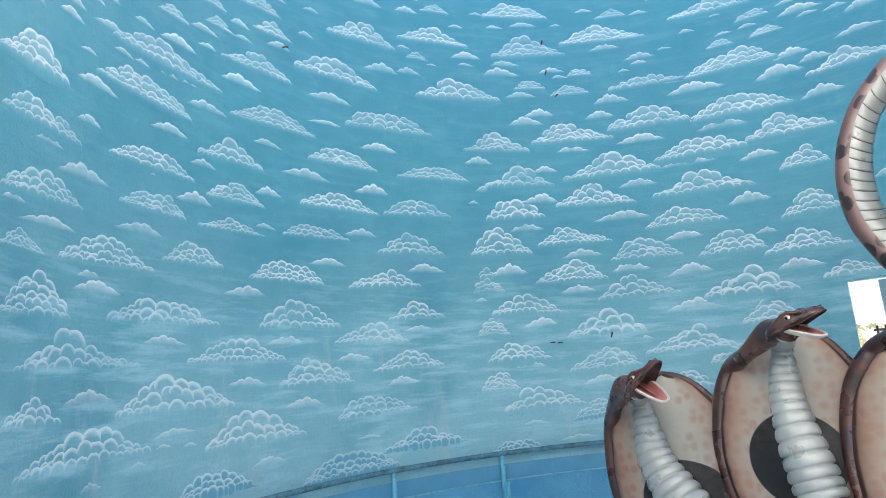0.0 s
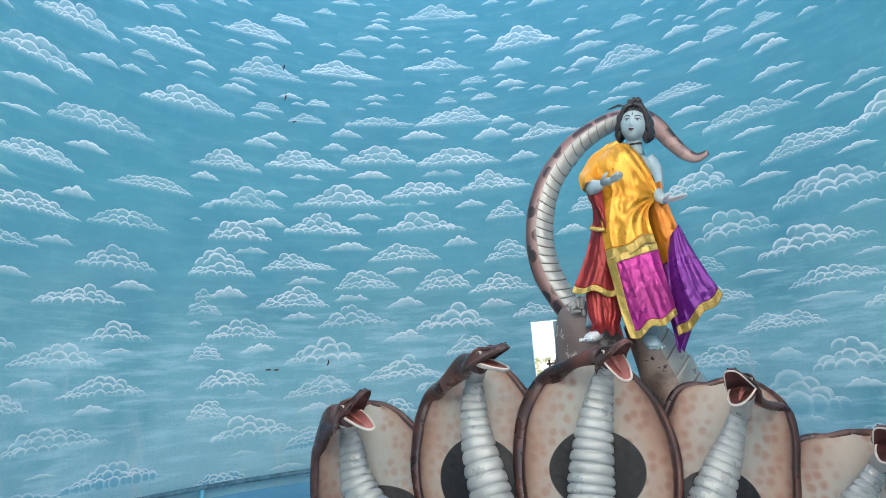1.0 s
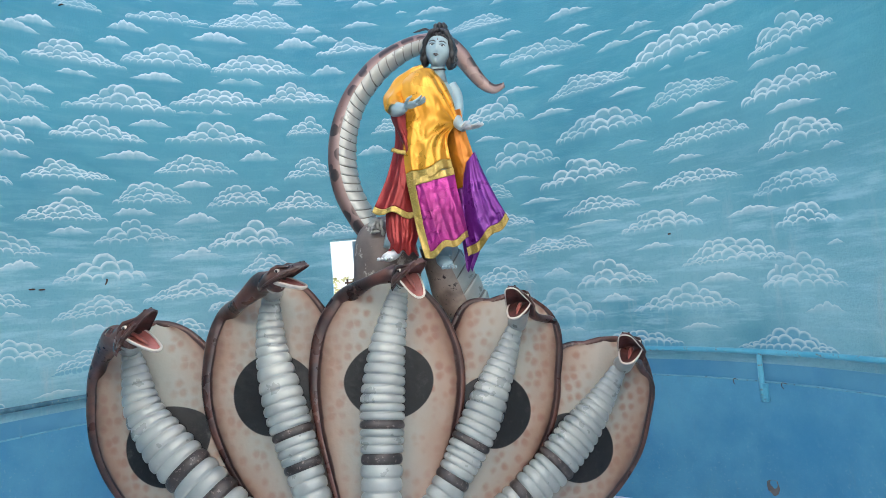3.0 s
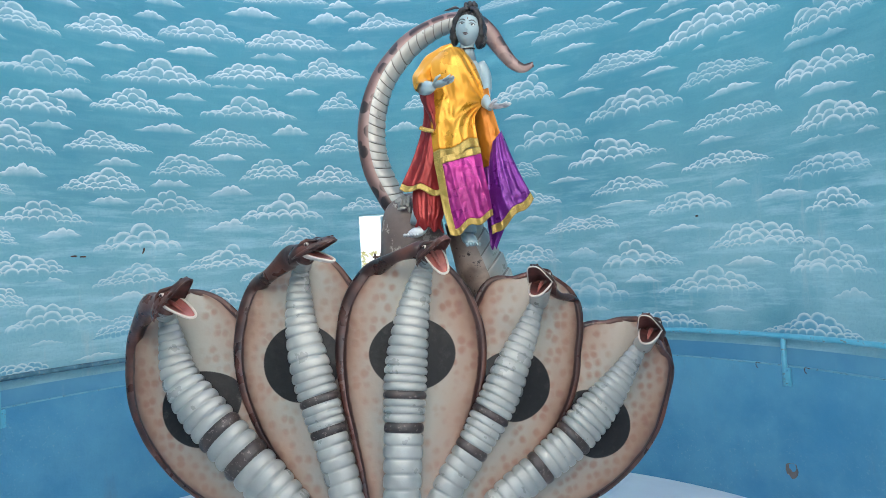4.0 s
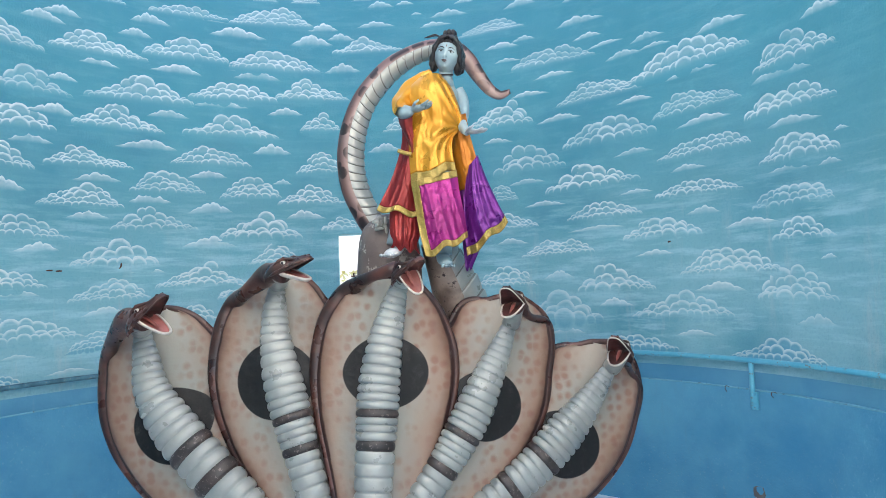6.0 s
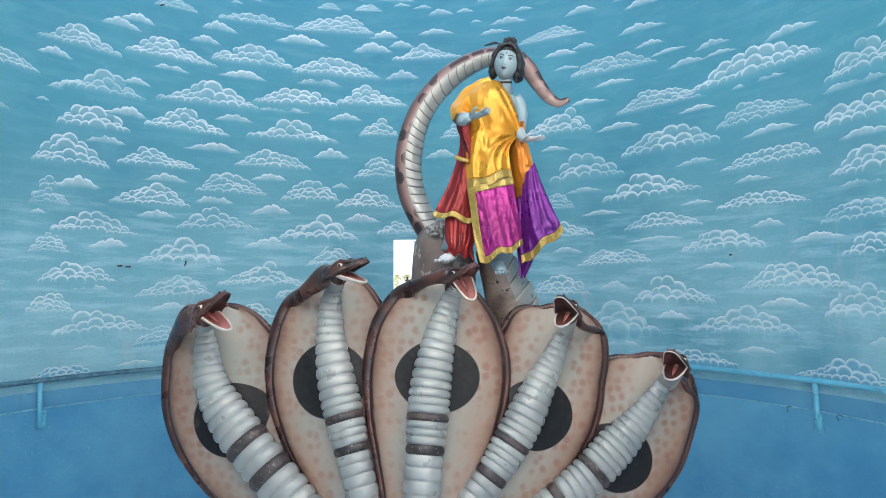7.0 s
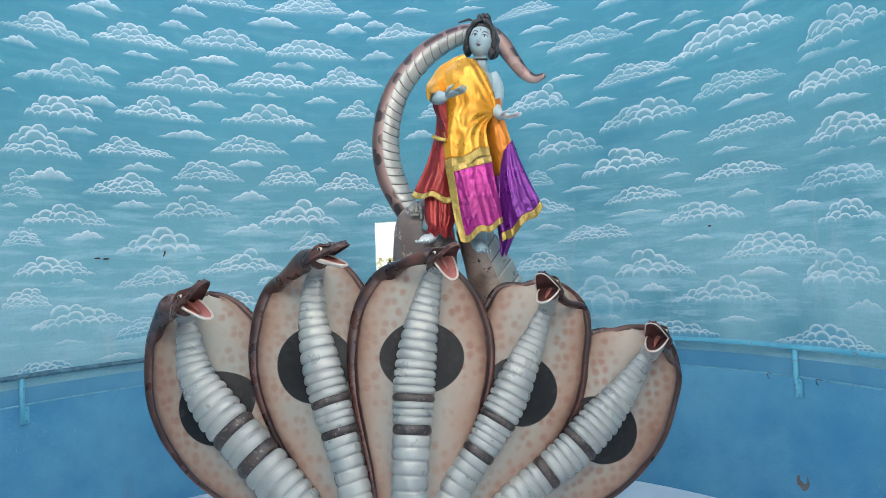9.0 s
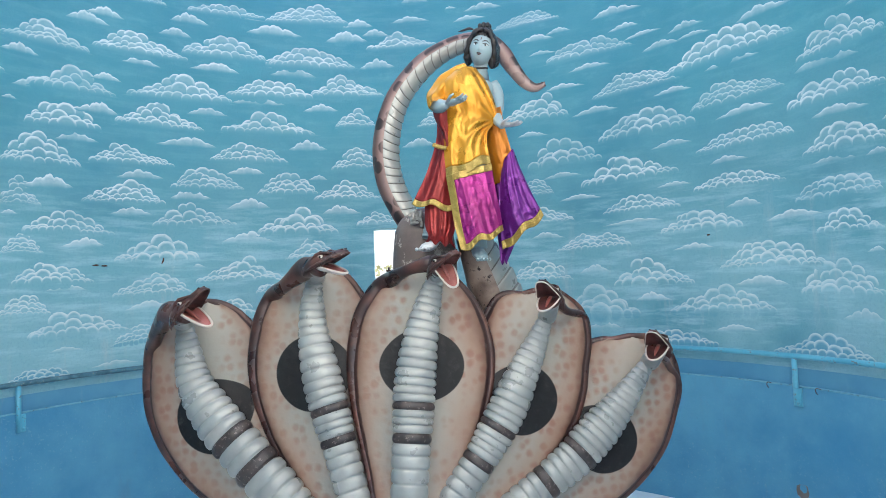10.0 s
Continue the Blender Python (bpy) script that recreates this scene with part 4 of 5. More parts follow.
cobra("shortest outer cobra with mottled hood and gaping mouth",
      [(0.870, 3.082, 1.312, 0.000), (0.870, 3.078, 1.298, 0.135), (0.866, 3.070, 1.260, 0.200), (0.850, 3.051, 1.160, 0.250), (0.824, 3.029, 1.061, 0.261), (0.746, 3.000, 0.929, 0.282), (0.618, 2.969, 0.784, 0.256), (0.449, 2.941, 0.659, 0.202), (0.265, 2.916, 0.547, 0.141), (0.057, 2.884, 0.398, 0.108)],
      (0.385, 0.150),
      [(0.931, 3.013, 1.212, 0.047), (0.846, 2.989, 1.106, 0.070), (0.757, 2.967, 1.006, 0.090), (0.651, 2.944, 0.900, 0.102), (0.541, 2.922, 0.800, 0.097), (0.407, 2.901, 0.706, 0.086), (0.250, 2.878, 0.598, 0.083), (0.057, 2.840, 0.428, 0.082)],
      ((0.565, 2.925, 0.814), (0.410, 2.903, 0.713)), (0.900, 2.800, 1.292), (-0.52, -0.76, 0.12), (0.15, 0.15, 1.0), 0.185, 1.1, ((0.955, 2.920, 1.258) + (0.040,), (1.029, 3.060, 1.178) + (0.028,)), -1)

# base from which the cobras fan out
bm = bmesh.new()
c = (-0.209, 2.850, 0.351)
prof = [(0.62, 0.0), (0.60, 0.12), (0.50, 0.22), (0.42, 0.32), (0.34, 0.42), (0.2, 0.5), (0.02, 0.52)]
rows = []
for r, zz in prof:
    rows.append([(c[0] + r * 1.15 * math.cos(q) * (1 + 0.04 * math.sin(5 * q)), 3.0 + r * 0.8 * math.sin(q), zz) for q in (2 * math.pi * k / 40 for k in range(40))])
grid(bm, rows, 0, True)
tagged(link("statue_base", bm, TRUNK), "low rounded grey-brown base under the cobras", "statue base")

# ---------------------------------------------------------------- coiled body and tail
def snake_tube(bm, rows, plates, lo, hi, skin, belly, seam, until=1.0, per=12, sides=52):
    """A snake's body along rows (x, y, z, radius), with overlapping belly plates between two angles (fractions of a turn)."""
    n = plates * per + 1
    bow = int(0.5 * per)
    path = spline(rows, n + bow)
    pts = [Vector(p[:3]) for p in path]
    axes = []
    for i in range(len(pts)):
        d = (pts[min(i + 1, len(pts) - 1)] - pts[max(i - 1, 0)]).normalized()
        side = d.cross(Vector((0, 1, 0))).normalized()
        axes.append((side, side.cross(d).normalized()))

    def across(k):
        """-1 to 1 over the belly, None on the back."""
        f = k / sides
        g = f if f >= lo - 0.3 else f + 1.0
        return (g - lo) / (hi - lo) * 2 - 1 if lo <= g <= hi else None

    loops = []
    for i in range(n):
        line = []
        for k in range(sides):
            c = across(k)
            at = i + (bow if c is None else bow * c * c)
            j0 = int(at)
            w = at - j0
            j1 = min(j0 + 1, len(pts) - 1)
            r = path[j0][3] * (1 - w) + path[j1][3] * w
            if c is not None and i < until * n:
                ph = (i % per) / per
                r *= 1.0 + (0.10 * (1 - ph) ** 0.6 * min(1.0, ph * per * 0.6) - 0.02) * min(1.0, 5.0 * (1 - abs(c)))
            q = 2 * math.pi * k / sides
            line.append(pts[j0].lerp(pts[j1], w) + axes[j0][0] * (r * math.cos(q)) + axes[j0][1] * (r * 0.95 * math.sin(q)))
        loops.append(line)

    def slot(i, j):
        c = across(j + 0.5)
        if c is None or i > until * n:
            return skin
        # darker grey along the plates' ends and at each step between them
        return seam if abs(c) > 0.92 or i % per == 0 else belly

    vs = grid(bm, loops, slot, True, lambda i, j: (j / sides, i / n), "skin")
    for row in (vs[0], vs[-1]):
        bm.faces.new(row).material_index = skin


bm = bmesh.new()
snake_tube(bm, [(-0.109, 3.310, 1.816, 0.063), (-0.142, 3.310, 1.887, 0.065), (-0.195, 3.320, 1.976, 0.066), (-0.252, 3.330, 2.106, 0.069), (-0.274, 3.330, 2.230, 0.069), (-0.268, 3.330, 2.357, 0.068), (-0.238, 3.330, 2.476, 0.065), (-0.180, 3.330, 2.597, 0.062), (-0.065, 3.320, 2.724, 0.059), (0.053, 3.310, 2.797, 0.052), (0.167, 3.310, 2.835, 0.048), (0.278, 3.300, 2.824, 0.047), (0.348, 3.290, 2.760, 0.044), (0.396, 3.270, 2.676, 0.037), (0.446, 3.250, 2.598, 0.030), (0.497, 3.240, 2.564, 0.023), (0.549, 3.230, 2.579, 0.012)], 44, 0.40, 0.775, 0, 1, 4, 0.70)
# upright trunk and the shoulder of the coil
trunk = spline([(-0.114, 3.280, 1.210) + (0.171,), (-0.102, 3.270, 1.493) + (0.166,), (-0.093, 3.260, 1.720) + (0.160,), (-0.093, 3.260, 1.862) + (0.143,), (-0.096, 3.270, 1.937) + (0.103,), (-0.100, 3.270, 1.978) + (0.034,)], 26)
tube(bm, [p[:3] for p in trunk], [p[3] for p in trunk], 26, 2, (0, 1, 0), True, 0.8)
snake_tube(bm, [(0.127, 3.200, 1.863, 0.072), (0.158, 3.220, 1.793, 0.087), (0.190, 3.250, 1.714, 0.102), (0.228, 3.280, 1.616, 0.120), (0.265, 3.310, 1.499, 0.132), (0.284, 3.340, 1.359, 0.145), (0.282, 3.360, 1.155, 0.158)], 8, 0.76, 1.10, 5, 1, 4, per=16)
# rough plaster patch and mending collar
for k in range(16):
    rnd = random.Random(k)
    q = Vector((-0.124, 3.120, 1.922)) + Vector((rnd.uniform(-0.028, 0.028), rnd.uniform(-0.01, 0.02), rnd.uniform(-0.035, 0.03)))
    ball(bm, q, (rnd.uniform(0.008, 0.02), 0.012, rnd.uniform(0.008, 0.02)), 3, None, 6, 8)
tagged(link("snake_body_statue", bm, [SKIN, SILVER, TRUNK, CONCRETE, SEAM, COIL]), "coiled snake body with arched spotted tail and pale belly plates", "snake statue")

# ---------------------------------------------------------------- standing figure, one plain mesh
bm = bmesh.new()
Y = 3.14
hc = Vector((0.230, 3.120, 2.728))
tilt = Matrix.Rotation(radians(13), 3, "Y") @ Matrix.Rotation(radians(-10), 3, "Z") @ Matrix.Rotation(radians(6), 3, "X")
FW, FD, FH = 0.064, 0.074, 0.082      # half width, depth and height of the head


def face_relief(x, z):
    """How far the front of the face stands out, x and z as fractions of the head's half width and height."""
    def bell(cx, cz, sx, sz):
        return math.exp(-((x - cx) / sx) ** 2 - ((z - cz) / sz) ** 2)
    nose = 0.010 * bell(0, -0.20, 0.13, 0.12) + 0.006 * bell(0, 0.02, 0.09, 0.2)
    socket = -0.005 * (bell(0.38, 0.07, 0.2, 0.11) + bell(-0.38, 0.07, 0.2, 0.11))
    brow = 0.0025 * (bell(0.38, 0.27, 0.3, 0.07) + bell(-0.38, 0.27, 0.3, 0.07))
    lips = 0.004 * bell(0, -0.47, 0.22, 0.07) - 0.0025 * bell(0, -0.6, 0.2, 0.05)
    chin = 0.006 * bell(0, -0.78, 0.25, 0.14)
    cheek = 0.003 * (bell(0.55, -0.25, 0.25, 0.25) + bell(-0.55, -0.25, 0.25, 0.25))
    return nose + socket + brow + lips + chin + cheek


def half_width(z):
    return math.sqrt(max(0.0, 1 - z * z)) * (1.0 if z > 0 else 1.0 - 0.22 * (-z) ** 1.4)


def on_face(x, z, lift=0.0):
    """A spot on the front of the face, x and z as in face_relief."""
    w = max(half_width(z), 1e-4)
    y = -math.sqrt(max(0.0, 1 - (x / w) ** 2)) * math.sqrt(max(0.0, 1 - z * z)) * (1.0 if z > -0.3 else 1 + 0.15 * (-z - 0.3))
    return hc + tilt @ Vector((x * FW, y * FD - face_relief(x, z) - lift, z * FH))


rows = []
for i in range(41):
    z = math.cos(math.pi * i / 40)
    w, line = half_width(z), []
    for k in range(48):
        q = 2 * math.pi * k / 48
        if math.sin(q) <= 0:
            line.append(on_face(w * math.cos(q), z))
        else:
            line.append(hc + tilt @ Vector((w * math.cos(q) * FW, math.sin(q) * math.sqrt(max(0.0, 1 - z * z)) * FD, z * FH)))
    rows.append(line)
grid(bm, rows, 0, True)
for sgn in (-1, 1):
    ball(bm, on_face(sgn * 0.38, 0.08, -0.001), (0.0105, 0.004, 0.0048), 1, tilt, 8, 12)
    ball(bm, on_face(sgn * 0.37, 0.08, 0.0018), (0.0046, 0.0032, 0.0044), 2, tilt, 8, 12)
    tube(bm, [on_face(sgn * x, z, 0.001) for x, z in ((0.17, 0.10), (0.27, 0.15), (0.40, 0.165), (0.53, 0.13), (0.60, 0.08))], [0.001, 0.0018, 0.002, 0.0018, 0.001], 6, 2, (0, 1, 0))
    tube(bm, [on_face(sgn * x, z, 0.0005) for x, z in ((0.14, 0.24), (0.28, 0.31), (0.45, 0.32), (0.64, 0.23))], [0.0016, 0.0026, 0.0024, 0.0012], 6, 2, (0, 1, 0))
    ball(bm, hc + tilt @ Vector((sgn * 0.062, 0.008, -0.006)), (0.007, 0.013, 0.021), 0, tilt, 8, 12)
    ball(bm, on_face(sgn * 0.09, -0.27, -0.001), (0.005, 0.004, 0.004), 0, tilt, 6, 10)
tube(bm, [on_face(x, z, 0.0005) for x, z in ((-0.2, -0.44), (-0.08, -0.43), (0.0, -0.445), (0.08, -0.43), (0.2, -0.44))], [0.0012, 0.0028, 0.0024, 0.0028, 0.0012], 6, 3, (0, 1, 0))
tube(bm, [on_face(x, z, 0.0005) for x, z in ((-0.15, -0.48), (0.0, -0.51), (0.15, -0.48))], [0.0012, 0.003, 0.0012], 6, 3, (0, 1, 0))
tube(bm, [on_face(0, z, 0.0005) for z in (0.34, 0.42, 0.5)], [0.001, 0.002, 0.001], 6, 3, (0, 1, 0))
# hair with a parting, side locks and a top knot
ball(bm, hc + tilt @ Vector((0, 0.026, 0.024)), (0.070, 0.072, 0.080), 2, tilt, 14, 22)
for sgn in (-1, 1):
    for k in range(7):
        g = k / 6
        lock = [(sgn * 0.004, -0.054 + 0.085 * g, 0.080 + 0.012 * math.sin(3 * g)), (sgn * 0.030, -0.058 + 0.085 * g, 0.072 + 0.012 * g), (sgn * (0.056 + 0.006 * g), -0.042 + 0.085 * g, 0.036), (sgn * (0.066 + 0.006 * g), -0.026 + 0.075 * g, -0.012), (sgn * (0.073 + 0.004 * g), -0.008 + 0.06 * g, -0.045), (sgn * (0.060 + 0.004 * g), 0.004 + 0.05 * g, -0.070)]
        fine = spline([tuple(hc + tilt @ Vector(p)) for p in lock], 22)
        tube(bm, fine, [max(0.004, 0.0135 * math.sin(math.pi * (0.12 + 0.8 * q / 21)) ** 0.6 * (1 + 0.22 * math.sin(q * 1.5 + k))) for q in range(22)], 8, 2, (0, 1, 0))
for sgn in (-1, 1):
    ball(bm, hc + tilt @ Vector((sgn * 0.060, 0.016, -0.032)), (0.024, 0.036, 0.052), 2, tilt, 10, 14)
for k in range(13):
    q = -1 + 2 * k / 12
    ball(bm, on_face(0.88 * math.sin(1.45 * q), 0.30 + 0.42 * math.cos(1.5 * q), 0.0), (0.010, 0.009, 0.011), 2, tilt, 8, 10)
ball(bm, Vector((0.246, 3.130, 2.821)), (0.042, 0.04, 0.014), 2, None, 8, 16)
for k in range(7):
    q = 2 * math.pi * k / 7
    ball(bm, Vector((0.247, 3.130, 2.838)) + Vector((0.024 * math.cos(q), 0.024 * math.sin(q), 0.004)), (0.012, 0.012, 0.016), 2, None, 8, 10)
ball(bm, Vector((0.247, 3.130, 2.843)), (0.02, 0.02, 0.022), 2, None, 8, 12)
# feather tucked into the hair
tube(bm, spline([(0.194, 3.140, 2.836), (0.175, 3.150, 2.846), (0.149, 3.160, 2.843), (0.119, 3.170, 2.839)], 10), [0.003, 0.005, 0.006, 0.007, 0.007, 0.006, 0.006, 0.005, 0.003, 0.001], 8, 2, (0, 1, 0), True, 0.4)
# neck, torso, arms, feet
tube(bm, [(0.224, 3.140, 2.679), (0.220, 3.150, 2.643), (0.213, 3.160, 2.596)], [0.034, 0.033, 0.05], 16, 0, (0, 1, 0))
torso = spline([(0.209, 3.160, 2.630) + (0.05,), (0.190, 3.170, 2.580) + (0.098,), (0.180, 3.170, 2.473) + (0.104,), (0.173, 3.170, 2.319) + (0.095,), (0.149, 3.170, 2.152) + (0.085,), (0.120, 3.170, 1.986) + (0.06,)], 20)
tube(bm, [p[:3] for p in torso], [p[3] for p in torso], 22, 0, (0, 1, 0), True, 0.66)


def hand(wrist, out, roll, mat):
    """An open palm with four fingers and a thumb."""
    o = Vector(out).normalized()
    s = o.cross(Vector(roll)).normalized()
    n = s.cross(o)
    w = Vector(wrist)
    turn = Matrix((s, o, n)).transposed()
    ball(bm, w + o * 0.035, (0.024, 0.04, 0.012), mat, turn, 10, 14)
    for k in range(4):
        a = w + o * 0.062 + s * (0.015 - 0.0102 * k)
        reach = (0.042, 0.050, 0.047, 0.036)[k]
        tube(bm, [a, a + o * reach * 0.55 + n * 0.004 + s * (0.003 - 0.002 * k), a + o * reach + n * 0.012 + s * (0.006 - 0.004 * k)], [0.0062, 0.0056, 0.0035], 8, mat, tuple(n))
    a = w + o * 0.02 + s * 0.02
    tube(bm, [a, a + o * 0.025 + s * 0.018 + n * 0.008, a + o * 0.045 + s * 0.02 + n * 0.014], [0.008, 0.007, 0.004], 8, mat, tuple(n))


arm = spline([(0.065, 3.17, 2.59) + (0.045,), (0.022, 3.13, 2.515) + (0.036,), (0.002, 3.06, 2.447) + (0.036,), (0.019, 3.0, 2.427) + (0.032,), (0.047, 2.97, 2.425) + (0.018,)], 16)
tube(bm, [p[:3] for p in arm], [p[3] for p in arm], 14, 0, (0, 0, 1))
hand((0.042, 2.975, 2.426), (0.75, -0.45, 0.10), (0.25, 0.2, 1.0), 0)
arm = spline([(0.272, 3.180, 2.566, 0.040), (0.296, 3.170, 2.522, 0.034), (0.298, 3.140, 2.453, 0.029), (0.285, 3.100, 2.397, 0.027), (0.285, 3.050, 2.358, 0.024), (0.302, 3.010, 2.326, 0.019)], 18)
tube(bm, [p[:3] for p in arm], [p[3] for p in arm], 14, 0, (0, 1, 0))
# hand in the paler slot, its strong light put into the colour
hand((0.297, 3.01, 2.329), (0.62, -0.5, -0.12), (-0.2, 0.3, 1.0), 1)
# first foot likewise coloured as brightly lit, second foot in BODY
for pts, mat in (([(-0.041, 3.120, 1.837), (-0.047, 3.100, 1.795), (-0.069, 3.050, 1.775), (-0.094, 3.010, 1.766)], 1), ([(0.170, 3.120, 1.787), (0.167, 3.100, 1.745), (0.174, 3.050, 1.725), (0.187, 3.010, 1.707)], 0)):
    tube(bm, spline(pts, 10), [0.03, 0.03, 0.031, 0.032, 0.033, 0.034, 0.034, 0.032, 0.028, 0.018], 14, mat, (0, 0, 1), True, 0.7)
    e = Vector(pts[-1])
    for k in range(5):
        ball(bm, e + Vector((-0.028 + 0.014 * k, -0.012 + 0.003 * abs(k - 2), -0.004)), (0.0085 - 0.0006 * k, 0.016, 0.0085), mat, None, 8, 10)
tube(bm, spline([(0.166, 3.170, 2.151), (0.168, 3.150, 1.954), (0.168, 3.120, 1.760)], 10), [0.045] * 10, 14, 0, (0, 1, 0))
tube(bm, spline([(0.061, 3.170, 2.156), (-0.003, 3.150, 1.961), (-0.042, 3.120, 1.809)], 10), [0.06] * 10, 14, 0, (0, 1, 0))
# thin collar and arm band
tube(bm, [Vector((0.219, 3.145, 2.642)) + Vector((0.036 * math.cos(q), 0.036 * math.sin(q), 0.008 * math.sin(q))) for q in np.linspace(0, 6.3, 20)], [0.004] * 20, 6, 2, (0, 0, 1))
tagged(link("figure_statue", bm, [BODY, PALE, HAIR, DARK_RED]), "blue-grey painted standing figure with dark hair, draped in satin", "statue")


# ---------------------------------------------------------------- clothes
def drape(left, right, folds, depth, seed, mats, name, label, category, hem=0.0, side_hem=0.0, head_hem=0.0, belly=0.05, n=70, m=84, flare=0.6, pull=None):
    """A hanging cloth between its left and right edges (each from top to hem), with folds that deepen downwards,
    creases, and tension folds that fan out from pull (u, t). The gold border is a part of its own."""
    rnd = random.Random(seed)
    a, b = spline(left, n), spline(right, n)
    ph = [rnd.uniform(0, 6.28) for _ in range(4)]
    fr = [folds * f for f in (1.0, 1.63, 2.4, 0.55)]
    am = (1.0, 0.45, 0.22, 0.7)

    def spot(i, j, off):
        t, u = i / (n - 1), j / (m - 1)
        p = Vector(a[i]) * (1 - u) + Vector(b[i]) * u
        grow = (1 - flare) + flare * t
        f = sum(am[k] * (1 - 1.6 * abs(math.sin(0.5 * (ph[k] + fr[k] * math.pi * 2 * (u + 0.07 * math.sin(2.2 * t + ph[k]) + 0.02 * noise.noise((u * 4, t * 5, seed))))))) for k in range(4)) / 2.0
        crumple = noise.noise((p.x * 24, p.z * 13, seed)) + 0.6 * noise.noise((p.x * 48, p.z * 31, seed + 5))
        out = -belly * math.sin(math.pi * u) - depth * grow * f + off + 0.0035 * (1 - abs(crumple) * 1.6)
        if pull:
            du, dt = (u - pull[0]) * 0.9, t - pull[1]
            dist = math.hypot(du, dt)
            fan = math.sin(math.atan2(dt, du) * 13.0 + 2.0 * noise.noise((u * 3, t * 3, seed)))
            out -= 0.011 * fan * math.exp(-2.2 * dist) * min(1.0, dist * 6.0)
        p += Vector((0, out, 0))
        p.z += 0.010 * math.sin(fr[0] * 6.28 * u + ph[0]) * t - 0.004 * noise.noise((p.x * 20, seed, 0))
        return p

    faces = {0: [], 1: []}
    for i in range(n - 1):
        for j in range(m - 1):
            t, u = (i + 0.5) / (n - 1), (j + 0.5) / (m - 1)
            faces[1 if t > 1 - hem or t < head_hem or u < side_hem else 0].append((i, j))
    ob = None
    for slot in (0, 1):
        if not faces[slot]:
            continue
        bm = bmesh.new()
        own = set(faces[slot])
        vs = {}

        def v(i, j, layer):
            key = (i, j, layer)
            if key not in vs:
                vs[key] = bm.verts.new(spot(i, j, (0.0, 0.006)[layer] - 0.0025 * slot))
            return vs[key]

        for i, j in faces[slot]:
            bm.faces.new((v(i, j, 0), v(i, j + 1, 0), v(i + 1, j + 1, 0), v(i + 1, j, 0)))
            bm.faces.new((v(i, j, 1), v(i + 1, j, 1), v(i + 1, j + 1, 1), v(i, j + 1, 1)))
            for (p, q), (c, d) in (((i - 1, j), ((i, j), (i, j + 1))), ((i + 1, j), ((i + 1, j + 1), (i + 1, j))), ((i, j - 1), ((i + 1, j), (i, j))), ((i, j + 1), ((i, j + 1), (i + 1, j + 1)))):
                if (p, q) not in own:
                    bm.faces.new((v(*c, 0), v(*c, 1), v(*d, 1), v(*d, 0)))
        if slot == 0:
            ob = tagged(link(name, bm, mats[0]), label, category)
        else:
            part("border", bm, mats[1], ob, "gold braid border")
    return ob


# red trousers: gathered lower legs below a flared tunic skirt
drape([(-0.074, 3.080, 2.051), (-0.080, 3.050, 1.887), (-0.066, 3.040, 1.832), (-0.084, 3.050, 1.799)], [(0.071, 3.080, 2.045), (0.063, 3.050, 1.868), (0.045, 3.040, 1.815), (0.059, 3.050, 1.772)], 3.2, 0.012, 5, [RED, GOLD], "trousers", "gathered red satin trousers worn by the figure", "trousers", belly=0.03)
drape([(-0.005, 3.100, 2.421), (-0.010, 3.080, 2.293), (-0.062, 3.060, 2.129), (-0.138, 3.050, 1.978)], [(0.103, 3.080, 2.412), (0.101, 3.070, 2.259), (0.089, 3.060, 2.096), (0.066, 3.050, 1.937)], 1.7, 0.016, 11, [RED, GOLD], "tunic", "red satin tunic with narrow gold hem", "tunic", hem=0.055, belly=0.03)
bm = bmesh.new()
tube(bm, spline([(-0.027, 3.030, 2.254), (-0.001, 3.020, 2.240), (0.035, 3.020, 2.231)], 10), [0.010] * 10, 8, 0, (0, 1, 0), True, 0.4)
tagged(link("waistband", bm, GOLD), "gold braid waistband on the red tunic", "waistband")
# yellow shawl over shoulder and chest
drape([(0.079, 3.080, 2.610), (0.038, 3.050, 2.542), (0.043, 3.040, 2.404), (0.025, 3.030, 2.241), (0.029, 3.020, 2.084)], [(0.194, 3.090, 2.630), (0.249, 3.070, 2.539), (0.283, 3.050, 2.383), (0.230, 3.040, 2.288), (0.242, 3.030, 2.146)], 1.3, 0.020, 21, [YELLOW, GOLD], "yellow_shawl", "shiny yellow satin shawl draped over one shoulder", "shawl", hem=0.07, belly=0.05, flare=0.75, pull=(1.0, 0.56))
bm = bmesh.new()
sleeve = spline([(0.152, 3.120, 2.637, 0.032), (0.105, 3.120, 2.613, 0.037), (0.049, 3.110, 2.569, 0.042), (0.007, 3.080, 2.507, 0.043), (-0.009, 3.040, 2.459, 0.039), (-0.000, 3.000, 2.426, 0.030)], 40)
loops = []
for i, row in enumerate(sleeve):
    p = Vector(row[:3])
    d = (Vector(sleeve[min(i + 1, 39)][:3]) - Vector(sleeve[max(i - 1, 0)][:3])).normalized()
    side = d.cross(Vector((0, 1, 0))).normalized()
    front = side.cross(d).normalized()
    loops.append([p + (side * math.cos(q) + front * math.sin(q)) * (row[3] * (1 + 0.07 * math.sin(5 * q + 0.12 * i) + 0.05 * math.sin(0.55 * i + 3 * math.sin(q)) + 0.05 * noise.noise((3 * math.cos(q), 3 * math.sin(q), i * 0.15)))) for q in (2 * math.pi * k / 48 for k in range(48))])
grid(bm, loops, 0, True)
tagged(link("shawl_sleeve", bm, YELLOW), "yellow satin fold wrapped over the bent arm", "shawl")
